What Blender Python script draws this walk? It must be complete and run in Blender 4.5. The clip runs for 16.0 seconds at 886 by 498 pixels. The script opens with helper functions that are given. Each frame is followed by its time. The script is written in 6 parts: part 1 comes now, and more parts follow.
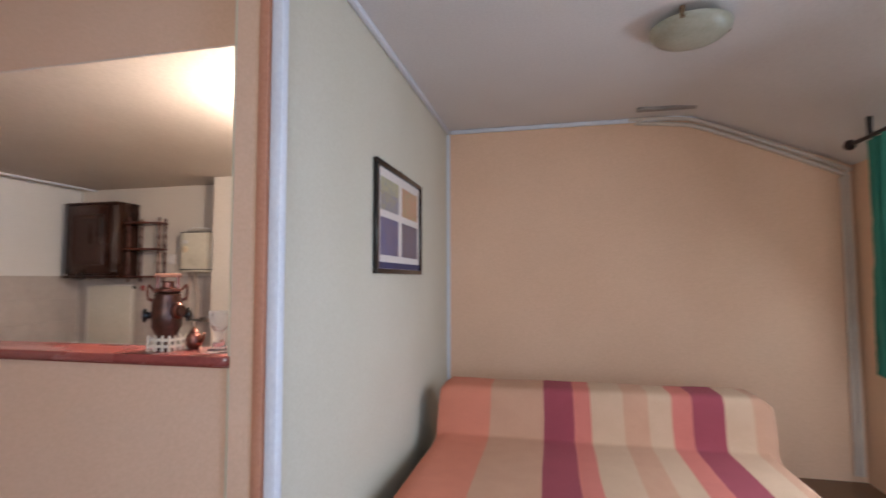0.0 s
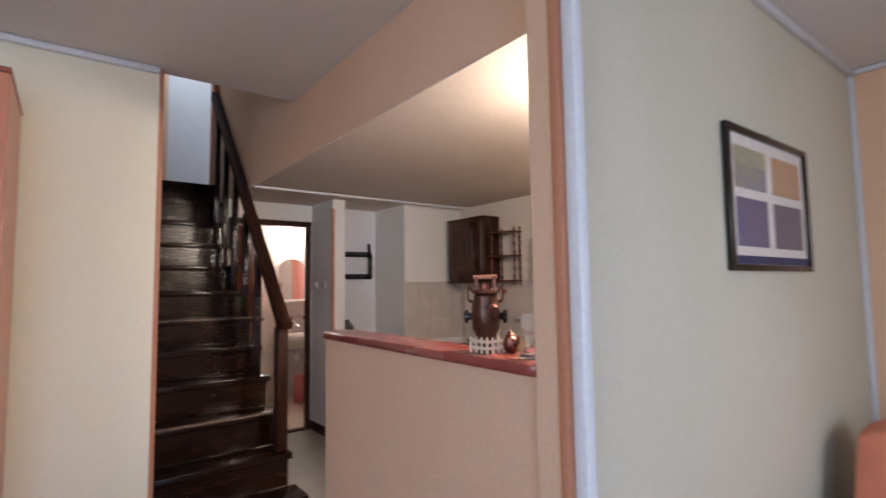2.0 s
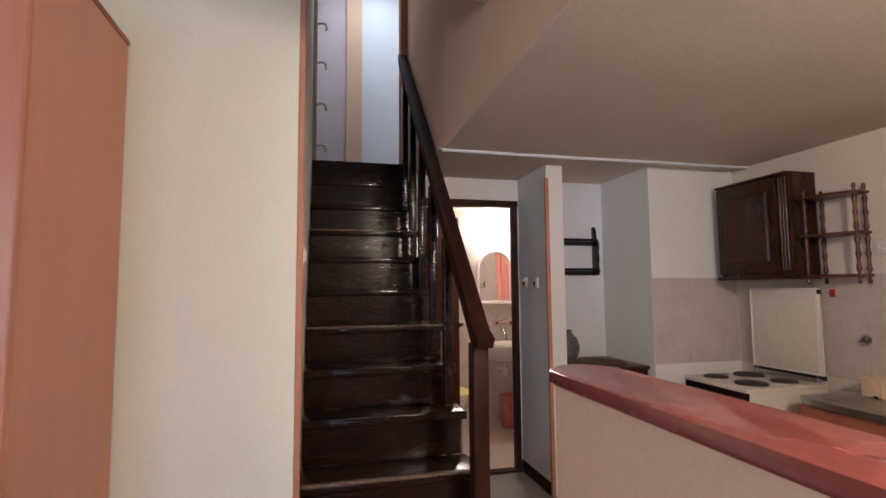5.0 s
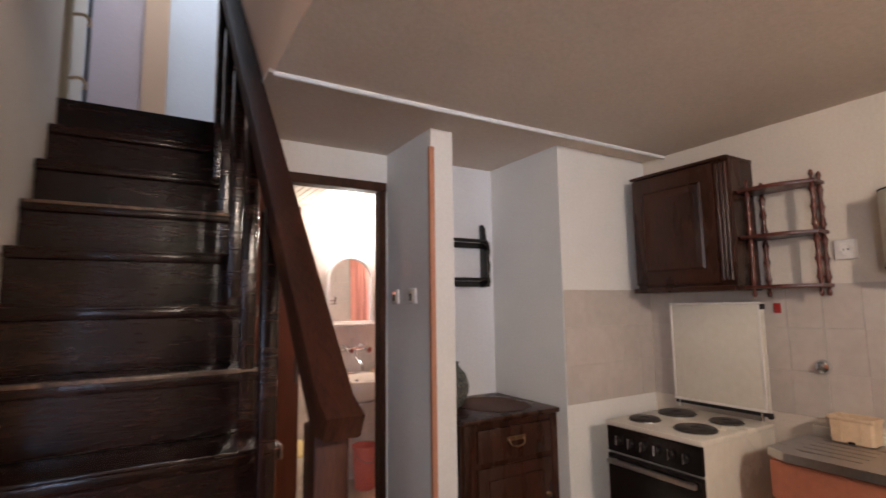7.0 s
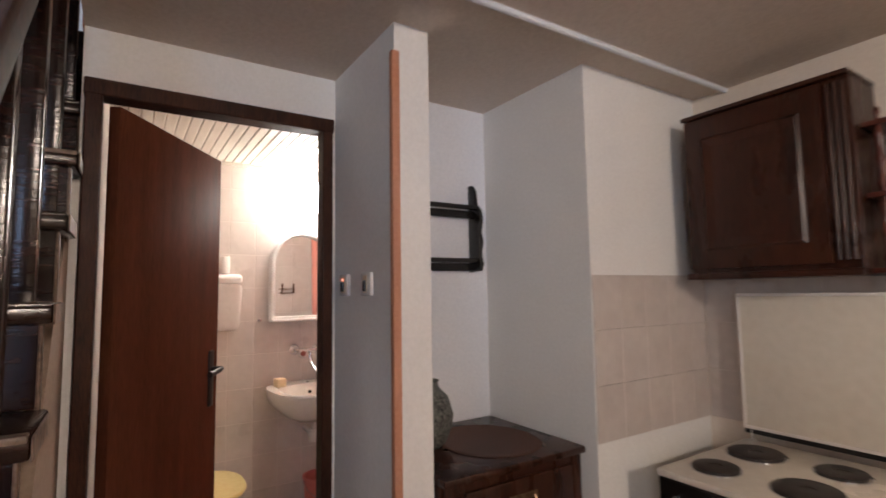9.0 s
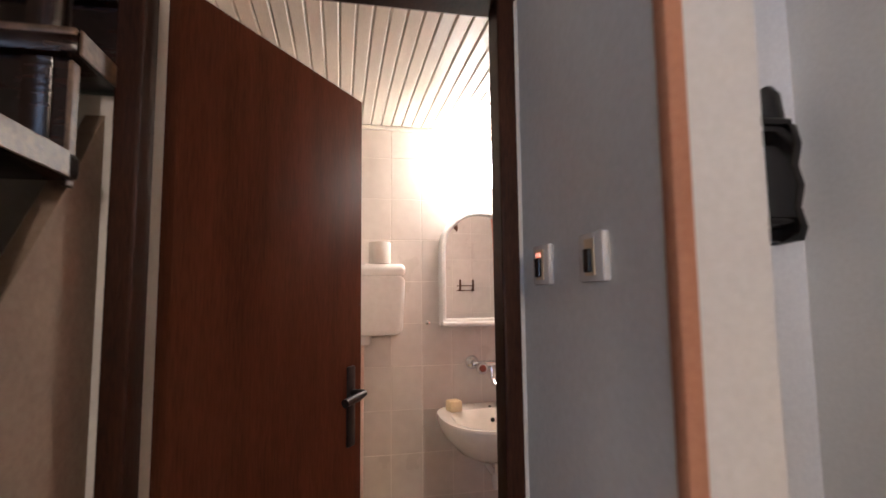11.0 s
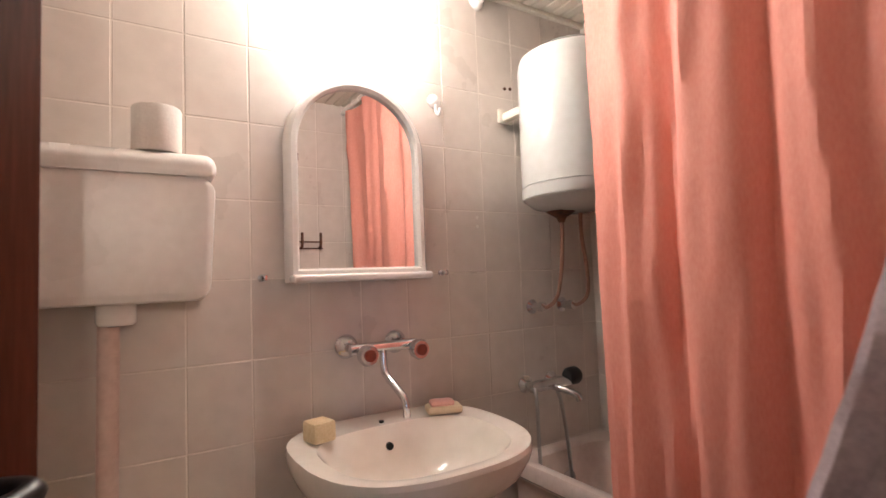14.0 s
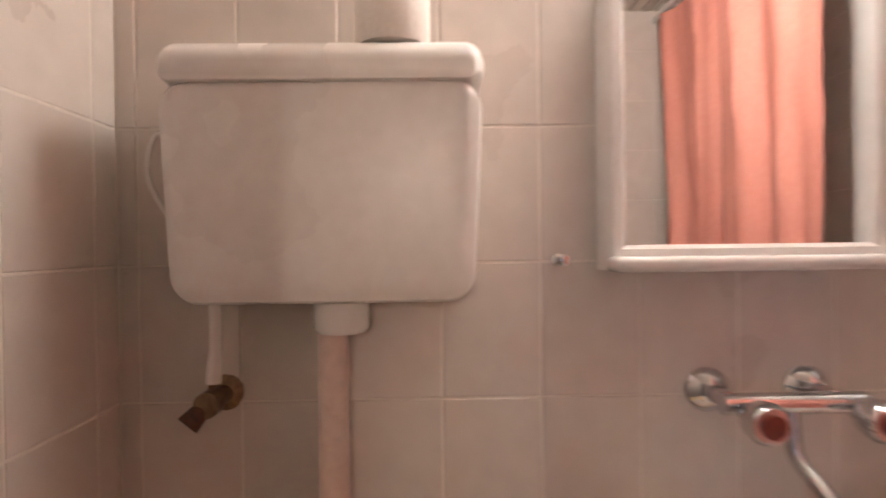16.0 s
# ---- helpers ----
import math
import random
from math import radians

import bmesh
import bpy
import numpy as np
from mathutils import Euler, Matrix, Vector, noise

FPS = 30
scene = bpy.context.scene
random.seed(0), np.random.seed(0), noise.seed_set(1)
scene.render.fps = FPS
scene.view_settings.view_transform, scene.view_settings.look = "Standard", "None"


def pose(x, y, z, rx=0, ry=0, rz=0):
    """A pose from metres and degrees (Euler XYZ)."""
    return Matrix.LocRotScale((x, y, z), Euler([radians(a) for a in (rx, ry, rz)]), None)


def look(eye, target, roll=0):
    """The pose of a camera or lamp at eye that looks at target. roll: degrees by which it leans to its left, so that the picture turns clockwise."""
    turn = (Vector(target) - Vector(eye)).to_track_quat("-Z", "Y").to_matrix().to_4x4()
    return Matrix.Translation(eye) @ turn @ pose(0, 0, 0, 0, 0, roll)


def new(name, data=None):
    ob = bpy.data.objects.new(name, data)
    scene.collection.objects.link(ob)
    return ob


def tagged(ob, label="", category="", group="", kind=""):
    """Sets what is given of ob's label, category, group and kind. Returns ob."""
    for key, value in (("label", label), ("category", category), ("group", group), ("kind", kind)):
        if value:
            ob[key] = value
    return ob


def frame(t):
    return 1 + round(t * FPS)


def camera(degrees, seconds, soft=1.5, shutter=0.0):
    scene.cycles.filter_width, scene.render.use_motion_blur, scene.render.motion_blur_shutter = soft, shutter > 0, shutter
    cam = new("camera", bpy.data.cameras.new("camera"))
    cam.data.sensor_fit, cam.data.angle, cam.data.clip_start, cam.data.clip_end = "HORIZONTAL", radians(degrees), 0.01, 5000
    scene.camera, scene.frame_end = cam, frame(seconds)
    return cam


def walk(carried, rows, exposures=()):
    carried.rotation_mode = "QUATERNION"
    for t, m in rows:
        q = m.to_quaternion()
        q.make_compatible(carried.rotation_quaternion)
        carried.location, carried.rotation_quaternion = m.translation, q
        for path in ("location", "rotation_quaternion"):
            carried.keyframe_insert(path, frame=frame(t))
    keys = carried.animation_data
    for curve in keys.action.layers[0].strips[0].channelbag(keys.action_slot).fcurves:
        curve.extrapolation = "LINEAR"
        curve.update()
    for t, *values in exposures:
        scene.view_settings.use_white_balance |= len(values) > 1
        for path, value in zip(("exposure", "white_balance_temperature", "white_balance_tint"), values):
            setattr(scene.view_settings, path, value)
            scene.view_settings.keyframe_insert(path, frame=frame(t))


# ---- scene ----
cam = camera(83.2, 16.0, shutter=0.5)
PATH = [
    (0, (0.827, 0.193, 1.428), (0.393, 2.142, 1.549), -0.1),
    (0.5, (0.945, 0.215, 1.427), (0.12, 2.032, 1.546), -0.8),
    (1, (0.921, 0.293, 1.419), (-0.193, 1.948, 1.553), -0.9),
    (1.5, (0.89, 0.393, 1.415), (-0.489, 1.835, 1.557), -0.9),
    (2, (0.818, 0.511, 1.414), (-0.773, 1.713, 1.562), -0.8),
    (2.5, (0.709, 0.686, 1.41), (-1.067, 1.594, 1.563), -0.4),
    (3, (0.601, 0.801, 1.414), (-1.29, 1.438, 1.562), -0.4),
    (3.5, (0.378, 0.857, 1.404), (-1.556, 1.341, 1.557), -0.5),
    (3.7, (0.27, 0.884, 1.405), (-1.673, 1.335, 1.553), -0.8),
    (5.8, (-0.869, 1.099, 1.392), (-2.778, 1.661, 1.59), 0.5),
    (6, (-0.99, 1.139, 1.395), (-2.878, 1.766, 1.602), 0.1),
    (6.5, (-1.252, 1.242, 1.401), (-3.077, 2.034, 1.613), -0.2),
    (7, (-1.518, 1.347, 1.391), (-3.222, 2.37, 1.614), -0.8),
    (7.5, (-1.745, 1.413, 1.395), (-3.28, 2.678, 1.602), -1.2),
    (8, (-1.944, 1.532, 1.395), (-3.389, 2.902, 1.588), -1.5),
    (8.5, (-2.092, 1.708, 1.405), (-3.634, 2.979, 1.584), -1.3),
    (9, (-2.243, 1.837, 1.411), (-3.921, 2.912, 1.58), -0.9),
    (9.5, (-2.434, 1.953, 1.409), (-4.242, 2.79, 1.584), -0.4),
    (10, (-2.629, 2.076, 1.406), (-4.556, 2.577, 1.593), -0.3),
    (12.3, (-3.647, 2.165, 1.349), (-5.602, 2.547, 1.534), -0.7),
    (12.5, (-3.721, 2.178, 1.346), (-5.666, 2.611, 1.51), -0.6),
    (13, (-3.886, 2.215, 1.313), (-5.766, 2.883, 1.442), -1.8),
    (13.5, (-4.033, 2.238, 1.264), (-5.801, 3.165, 1.389), -2.5),
    (14, (-4.163, 2.27, 1.232), (-5.856, 3.329, 1.349), -2.2),
    (14.5, (-4.295, 2.301, 1.243), (-6.015, 3.319, 1.323), -2.0),
    (15, (-4.455, 2.346, 1.266), (-6.287, 3.147, 1.312), -1.3),
    (15.5, (-4.6, 2.37, 1.255), (-6.545, 2.833, 1.32), -1.0),
    (16, (-4.761, 2.37, 1.274), (-6.76, 2.404, 1.259), -0.7),
]
walk(cam, [(t, look(eye, target, roll)) for t, eye, target, roll in PATH], [(0, 0.02), (0.5, -0.12), (1.5, -0.06), (4.0, -0.06), (6.0, 0.1), (6.6, 0.24), (7.5, 0.4), (8.1, 0.36), (9.0, 0.18), (10.0, 0.2), (12.5, -0.17), (13.5, -0.04), (14.5, -0.1), (16.0, -0.08)])

# ---- light ----
world = bpy.data.worlds.new("sky")
scene.world = world
world.use_nodes = True
sky_node = world.node_tree.nodes.new("ShaderNodeTexSky")
sky_node.sky_type, sky_node.sun_disc = "NISHITA", False
sky_node.sun_elevation, sky_node.sun_rotation = radians(40), radians(100)
world.node_tree.nodes["Background"].inputs["Strength"].default_value = 0.1
world.node_tree.links.new(sky_node.outputs[0], world.node_tree.nodes["Background"].inputs["Color"])


def lamp(name, kind, m, power, color, size=0.1, size_y=None):
    data = bpy.data.lights.new(name, kind)
    data.energy, data.color = power, color
    if kind == "AREA":
        data.shape, data.size, data.size_y = "RECTANGLE", size, size_y or size
    else:
        data.shadow_soft_size = size
    ob = new(name, data)
    ob.matrix_world = m
    return ob


# Daylight through the windows and the glazed door of the sitting room and a roof window over the landing
lamp("daylight_east", "AREA", look((2.98, 2.72, 1.6), (1.0, 2.2, -0.1)), 42, (0.70, 0.82, 1.0), 1.15, 1.1)
lamp("daylight_door", "AREA", look((2.99, -0.52, 1.1), (1.0, -0.3, 0.2)), 50, (0.40, 0.60, 1.0), 1.24, 1.95)
lamp("daylight_south", "AREA", look((1.2, -1.98, 1.55), (1.3, 2.0, 0.9)), 48, (0.84, 0.90, 1.0), 1.5, 1.2)
lamp("daylight_roof", "AREA", look((-5.2, 1.6, 4.86), (-5.15, 1.5, 2.2)), 17, (0.70, 0.83, 1.0), 0.9, 0.7)
# The lit bulbs in kitchen and bathroom give off their light themselves

# ---- materials ----


def srgb(r, g, b):
    f = lambda c: c / 12.92 if c <= 0.04045 else ((c + 0.055) / 1.055) ** 2.4
    return (f(r / 255), f(g / 255), f(b / 255), 1.0)


def mat(name, c1, c2=None, rough=0.6, metal=0.0, scale=3.0, fine=60.0, bump=0.1, stretch=(1, 1, 1), spread=0.0, coat=0.0, amount=0.5, bump_dist=0.004, spec=0.5, patch=0.08):
    """A two-scale noise material: a broad change of tone, fine grain and relief, at real size."""
    m = bpy.data.materials.new(name)
    m.use_nodes = True
    n, l = m.node_tree.nodes, m.node_tree.links
    bsdf = n["Principled BSDF"]
    bsdf.inputs["Roughness"].default_value, bsdf.inputs["Metallic"].default_value = rough, metal
    bsdf.inputs["Coat Weight"].default_value, bsdf.inputs["Coat Roughness"].default_value = coat, 0.15
    bsdf.inputs["Specular IOR Level"].default_value = spec
    c2 = c2 or tuple(v * 0.82 for v in c1[:3]) + (1.0,)
    geo = n.new("ShaderNodeNewGeometry")
    mapping = n.new("ShaderNodeMapping")
    mapping.inputs["Scale"].default_value = stretch
    l.new(geo.outputs["Position"], mapping.inputs["Vector"])
    broad, grain = n.new("ShaderNodeTexNoise"), n.new("ShaderNodeTexNoise")
    broad.inputs["Scale"].default_value, broad.inputs["Detail"].default_value = scale, 5
    grain.inputs["Scale"].default_value, grain.inputs["Detail"].default_value = fine, 3
    l.new(mapping.outputs[0], broad.inputs["Vector"])
    l.new(mapping.outputs[0], grain.inputs["Vector"])
    add = n.new("ShaderNodeMix")
    add.data_type = "FLOAT"
    add.inputs[0].default_value = 1 - amount
    l.new(broad.outputs["Fac"], add.inputs[2])
    l.new(grain.outputs["Fac"], add.inputs[3])
    ramp = n.new("ShaderNodeValToRGB")
    ramp.color_ramp.elements[0].position, ramp.color_ramp.elements[1].position = 0.35, 0.65
    ramp.color_ramp.elements[0].color, ramp.color_ramp.elements[1].color = c2, c1
    l.new(add.outputs[0], ramp.inputs["Fac"])
    colour = ramp.outputs[0]
    if spread:
        info, hsv = n.new("ShaderNodeObjectInfo"), n.new("ShaderNodeHueSaturation")
        rng = n.new("ShaderNodeMapRange")
        rng.inputs["To Min"].default_value, rng.inputs["To Max"].default_value = 1 - spread, 1 + spread
        l.new(info.outputs["Random"], rng.inputs["Value"])
        l.new(rng.outputs[0], hsv.inputs["Value"])
        l.new(colour, hsv.inputs["Color"])
        colour = hsv.outputs[0]
    l.new(colour, bsdf.inputs["Base Color"])
    if bump:
        b = n.new("ShaderNodeBump")
        b.inputs["Strength"].default_value, b.inputs["Distance"].default_value = bump, bump_dist
        l.new(grain.outputs["Fac"], b.inputs["Height"])
        l.new(b.outputs[0], bsdf.inputs["Normal"])
    r = n.new("ShaderNodeMapRange")
    r.inputs["To Min"].default_value, r.inputs["To Max"].default_value = max(0.02, rough - patch), min(1.0, rough + patch)
    l.new(broad.outputs["Fac"], r.inputs["Value"])
    l.new(r.outputs[0], bsdf.inputs["Roughness"])
    return m


def glow(name, color, strength):
    m = bpy.data.materials.new(name)
    m.use_nodes = True
    b = m.node_tree.nodes["Principled BSDF"]
    b.inputs["Base Color"].default_value = (0.9, 0.88, 0.85, 1)
    b.inputs["Emission Color"].default_value, b.inputs["Emission Strength"].default_value = (*color, 1), strength
    return m


def glassy(name, color=(1, 1, 1, 1), rough=0.02):
    m = bpy.data.materials.new(name)
    m.use_nodes = True
    b = m.node_tree.nodes["Principled BSDF"]
    b.inputs["Base Color"].default_value, b.inputs["Roughness"].default_value = color, rough
    b.inputs["Transmission Weight"].default_value = 1.0
    b.inputs["IOR"].default_value = 1.45
    return m


PLASTER_PEACH = mat("plaster_peach", srgb(224, 189, 161), srgb(214, 178, 149), 0.85, scale=1.6, fine=90, bump=0.12)
PLASTER_BACK = mat("plaster_apricot", srgb(236, 197, 164), srgb(225, 185, 152), 0.85, scale=1.3, fine=90, bump=0.12)
PLASTER_CREAM = mat("plaster_cream", srgb(215, 209, 190), srgb(206, 199, 178), 0.85, scale=1.2, fine=90, bump=0.12)
PLASTER_WHITE = mat("plaster_white", srgb(237, 234, 230), srgb(227, 224, 219), 0.85, scale=1.5, fine=80, bump=0.15)
PLASTER_GREY = mat("plaster_blue_white", srgb(236, 237, 241), srgb(224, 225, 230), 0.85, scale=1.5, fine=80, bump=0.15)
CEILING_WHITE = mat("ceiling_white", srgb(224, 219, 214), srgb(213, 207, 202), 0.9, scale=1.1, fine=70, bump=0.15)
CEILING_KITCHEN = mat("ceiling_kitchen_white", srgb(222, 209, 197), srgb(206, 192, 179), 0.9, scale=1.1, fine=70, bump=0.15)
TRIM_WHITE = mat("trim_white", srgb(226, 228, 232), srgb(212, 214, 220), 0.55, scale=4, fine=60, bump=0.05)
TRIM_TERRA = mat("trim_terracotta", srgb(196, 138, 108), srgb(182, 122, 94), 0.6, scale=5, fine=80, bump=0.08)
FLOOR_TILE = mat("floor_tile_grey", srgb(150, 144, 138), srgb(128, 122, 116), 0.45, scale=3, fine=50, bump=0.08)
FLOOR_BATH = mat("floor_tile_beige", srgb(206, 192, 178), srgb(190, 174, 160), 0.35, scale=3, fine=50, bump=0.06, spread=0.03)
PARQUET = mat("parquet", srgb(112, 80, 56), srgb(88, 62, 42), 0.4, scale=4, fine=40, stretch=(1, 8, 1), bump=0.08)
DARK_WOOD = mat("dark_stained_wood", srgb(64, 33, 22), srgb(37, 19, 12), 0.28, scale=3, fine=34, stretch=(3, 3, 0.6), bump=0.08, coat=0.0, spec=0.32)
STAIR_WOOD = mat("stair_wood", srgb(44, 23, 15), srgb(18, 9, 6), 0.2, scale=3.0, fine=22, stretch=(5, 0.8, 5), bump=0.15, coat=0.0, bump_dist=0.005, spec=0.36, patch=0.12)
WORN_WOOD = mat("worn_wood_edge", srgb(130, 104, 84), srgb(60, 42, 32), 0.45, scale=14, fine=60, bump=0.3)
RAIL_WOOD = mat("rail_wood", srgb(60, 32, 21), srgb(38, 20, 14), 0.62, scale=5, fine=40, stretch=(1, 6, 1), bump=0.2, spec=0.08)
DOOR_WOOD = mat("door_mahogany", srgb(92, 52, 38), srgb(73, 41, 29), 0.6, scale=3.2, fine=40, stretch=(5, 5, 0.5), bump=0.1, spec=0.015)
FRAME_WOOD = mat("frame_wood", srgb(66, 35, 23), srgb(36, 19, 13), 0.45, scale=6, fine=50, stretch=(4, 4, 0.6), bump=0.2, spec=0.15)
BEECH = mat("wardrobe_beech", srgb(186, 124, 100), srgb(174, 112, 90), 0.32, scale=2.5, fine=36, stretch=(6, 6, 0.5), bump=0.05)
BEECH_EDGE = mat("wardrobe_edge", srgb(150, 84, 62), srgb(134, 72, 54), 0.5, scale=6, fine=60, bump=0.05)
BAR_TOP = mat("bar_top_red", srgb(150, 76, 70), srgb(132, 64, 59), 0.26, scale=4, fine=70, bump=0.05, coat=0.3)
BAR_EDGE = mat("bar_edge_brown", srgb(140, 62, 48), srgb(112, 46, 36), 0.35, scale=6, fine=60, bump=0.1)
CABINET_RED = mat("cabinet_terracotta", srgb(180, 116, 92), srgb(164, 102, 80), 0.45, scale=3, fine=40, stretch=(1, 5, 1), bump=0.08)
ENAMEL = mat("enamel_white", srgb(226, 219, 206), srgb(216, 208, 194), 0.25, scale=3, fine=30, bump=0.02)
ENAMEL_OLD = mat("enamel_cream", srgb(224, 214, 194), srgb(212, 200, 180), 0.3, scale=4, fine=30, bump=0.03)
CERAMIC = mat("ceramic_white", srgb(236, 228, 218), srgb(228, 219, 208), 0.12, scale=3, fine=30, bump=0.01, coat=0.3)
PLASTIC_WHITE = mat("plastic_white", srgb(236, 230, 225), srgb(228, 221, 215), 0.12, scale=3, fine=40, bump=0.02)
PLASTIC_CREAM = mat("plastic_cream", srgb(226, 204, 172), srgb(214, 190, 158), 0.45, scale=6, fine=50, bump=0.05)
PLASTIC_RED = mat("plastic_red", srgb(178, 52, 48), srgb(156, 42, 40), 0.4, scale=8, fine=60, bump=0.03)
PLASTIC_PINK = mat("plastic_pink", srgb(228, 132, 120), srgb(214, 118, 108), 0.4, scale=8, fine=60, bump=0.03)
PLASTIC_YELLOW = mat("plastic_yellow", srgb(232, 212, 150), srgb(222, 198, 132), 0.35, scale=6, fine=40, bump=0.02)
BLACK = mat("black_gloss", srgb(28, 22, 20), srgb(18, 14, 13), 0.22, scale=8, fine=60, bump=0.02)
BLACK_IRON = mat("black_iron", srgb(44, 40, 40), srgb(28, 26, 26), 0.4, metal=0.3, scale=20, fine=120, bump=0.15)
HOTPLATE = mat("hotplate_iron", srgb(72, 64, 60), srgb(50, 44, 42), 0.5, metal=0.5, scale=30, fine=150, bump=0.15)
CHROME = mat("chrome", (0.75, 0.75, 0.76, 1), (0.6, 0.6, 0.62, 1), 0.1, metal=1.0, scale=20, fine=60, bump=0.0)
STEEL = mat("stainless_steel", (0.55, 0.53, 0.52, 1), (0.45, 0.44, 0.43, 1), 0.3, metal=1.0, scale=8, fine=120, stretch=(1, 8, 1), bump=0.03)
BRASS = mat("aged_brass", srgb(156, 130, 102), srgb(104, 82, 62), 0.35, metal=0.9, scale=30, fine=90, bump=0.1)
COPPER = mat("copper", srgb(140, 90, 78), srgb(92, 56, 47), 0.34, metal=0.85, scale=16, fine=60, bump=0.1)
COPPER_DARK = mat("dark_copper", srgb(92, 53, 40), srgb(56, 33, 25), 0.3, metal=0.3, scale=12, fine=60, bump=0.2)
RUST = mat("rusty_metal", srgb(120, 76, 54), srgb(66, 44, 36), 0.7, metal=0.3, scale=30, fine=90, bump=0.3)
BASKET_TAN = mat("basket_plastic", srgb(226, 198, 166), srgb(210, 180, 146), 0.45, scale=9, fine=60, bump=0.06)
HOSE_GREY = mat("hose_grey_beige", srgb(196, 176, 160), srgb(176, 156, 142), 0.4, scale=9, fine=60, bump=0.05)
HOSE_BROWN = mat("hose_brown", srgb(158, 120, 104), srgb(136, 98, 84), 0.3, scale=9, fine=60, bump=0.05)
PLASTER_WEST = mat("plaster_pale", srgb(238, 234, 214), srgb(229, 224, 202), 0.85, scale=1.2, fine=90, bump=0.12)
PLASTER_LILAC = mat("plaster_lilac", srgb(206, 190, 192), srgb(194, 177, 180), 0.85, scale=1.5, fine=80, bump=0.15)
# Grey brown for the under-stair panel, darkened to hold the shade there
PLASTER_TAUPE_SHADE = mat("plaster_taupe_shade", srgb(158, 138, 122), srgb(140, 120, 106), 0.85, scale=2.0, fine=80, bump=0.15)
PLASTER_KITCHEN = mat("plaster_kitchen", srgb(226, 215, 203), srgb(215, 203, 190), 0.85, scale=1.5, fine=80, bump=0.15)
TANK_PLASTIC = mat("cistern_plastic", srgb(236, 230, 225), srgb(227, 220, 214), 0.28, scale=3, fine=40, bump=0.005, spec=0.4, patch=0.03)
PIPE_CREAM = mat("pipe_cream", srgb(216, 200, 184), srgb(202, 186, 170), 0.5, scale=6, fine=60, bump=0.06)
SLOT_GREY = mat("slot_grey", srgb(168, 160, 152), srgb(128, 122, 118), 0.5, scale=12, fine=60, bump=0.1)
FABRIC_CURTAIN = mat("curtain_salmon", srgb(238, 164, 148), srgb(229, 145, 130), 0.7, scale=3, fine=220, bump=0.08, stretch=(1, 1, 0.3))
FABRIC_GREEN = mat("curtain_green", srgb(62, 148, 128), srgb(46, 122, 106), 0.85, scale=4, fine=200, bump=0.15)
FABRIC_WHITE = mat("towel_lilac", srgb(212, 196, 202), srgb(182, 164, 174), 0.8, scale=26, fine=120, bump=0.1)
SOFA_BROWN = mat("sofa_dark_brown", srgb(66, 42, 36), srgb(48, 30, 26), 0.7, scale=8, fine=160, bump=0.2)
BLANKET = {
    "salmon": mat("throw_salmon", srgb(222, 140, 112), srgb(206, 124, 98), 0.95, scale=9, fine=300, bump=0.35, amount=0.3),
    "sand": mat("throw_sand", srgb(208, 162, 132), srgb(194, 147, 118), 0.95, scale=9, fine=300, bump=0.35, amount=0.3),
    "cream": mat("throw_cream", srgb(212, 178, 147), srgb(198, 163, 133), 0.95, scale=9, fine=300, bump=0.35, amount=0.3),
    "berry": mat("throw_berry", srgb(164, 76, 86), srgb(148, 65, 75), 0.95, scale=9, fine=300, bump=0.35, amount=0.3),
    "rose": mat("throw_rose", srgb(214, 128, 112), srgb(198, 112, 98), 0.95, scale=9, fine=300, bump=0.35, amount=0.3),
}
TILE_BATH = mat("wall_tile_beige", srgb(217, 205, 196), srgb(206, 193, 184), 0.30, scale=5, fine=22, bump=0.05, spread=0.014, amount=0.6)
TILE_KITCHEN = mat("wall_tile_kitchen", srgb(202, 191, 183), srgb(190, 178, 170), 0.32, scale=7, fine=26, bump=0.05, spread=0.03)
GROUT = mat("grout", srgb(232, 222, 212), srgb(220, 208, 198), 0.9, scale=10, fine=90, bump=0.2)
PLANK_WHITE = mat("plank_white", srgb(230, 222, 208), srgb(218, 208, 194), 0.4, scale=4, fine=40, stretch=(1, 6, 1), bump=0.05)
PAPER = mat("paper_white", srgb(232, 224, 216), srgb(222, 212, 204), 0.9, scale=20, fine=150, bump=0.1)
SOAP = mat("sponge_yellow", srgb(236, 214, 176), srgb(222, 196, 154), 0.9, scale=60, fine=200, bump=0.5)
SOAP_PINK = mat("soap_pink", srgb(232, 178, 166), srgb(222, 162, 150), 0.5, scale=20, fine=80, bump=0.05)
WICKER = mat("black_white_weave", srgb(124, 124, 118), srgb(12, 13, 13), 0.5, scale=60, fine=90, bump=0.3)
BOILER_WHITE = mat("boiler_enamel", srgb(214, 213, 210), srgb(206, 204, 200), 0.14, scale=3, fine=30, bump=0.01, coat=0.2)
GLASS = glassy("clear_glass")
GLASS_MILKY = glassy("cut_glass", (0.97, 0.97, 0.98, 1), 0.05)
GLASS_MILKY.node_tree.nodes["Principled BSDF"].inputs["IOR"].default_value = 1.2
GLASS_MILKY.node_tree.nodes["Principled BSDF"].inputs["Transmission Weight"].default_value = 0.88
GLASS_FROST = mat("frosted_lamp_glass", srgb(174, 172, 154), srgb(156, 154, 134), 0.35, scale=14, fine=60, bump=0.1)
MIRROR = mat("mirror_silver", (0.86, 0.86, 0.86, 1), (0.86, 0.86, 0.86, 1), 0.02, metal=1.0, bump=0)
MIRROR.node_tree.nodes["Principled BSDF"].inputs["Roughness"].default_value = 0.01
for link in list(MIRROR.node_tree.nodes["Principled BSDF"].inputs["Roughness"].links):
    MIRROR.node_tree.links.remove(link)
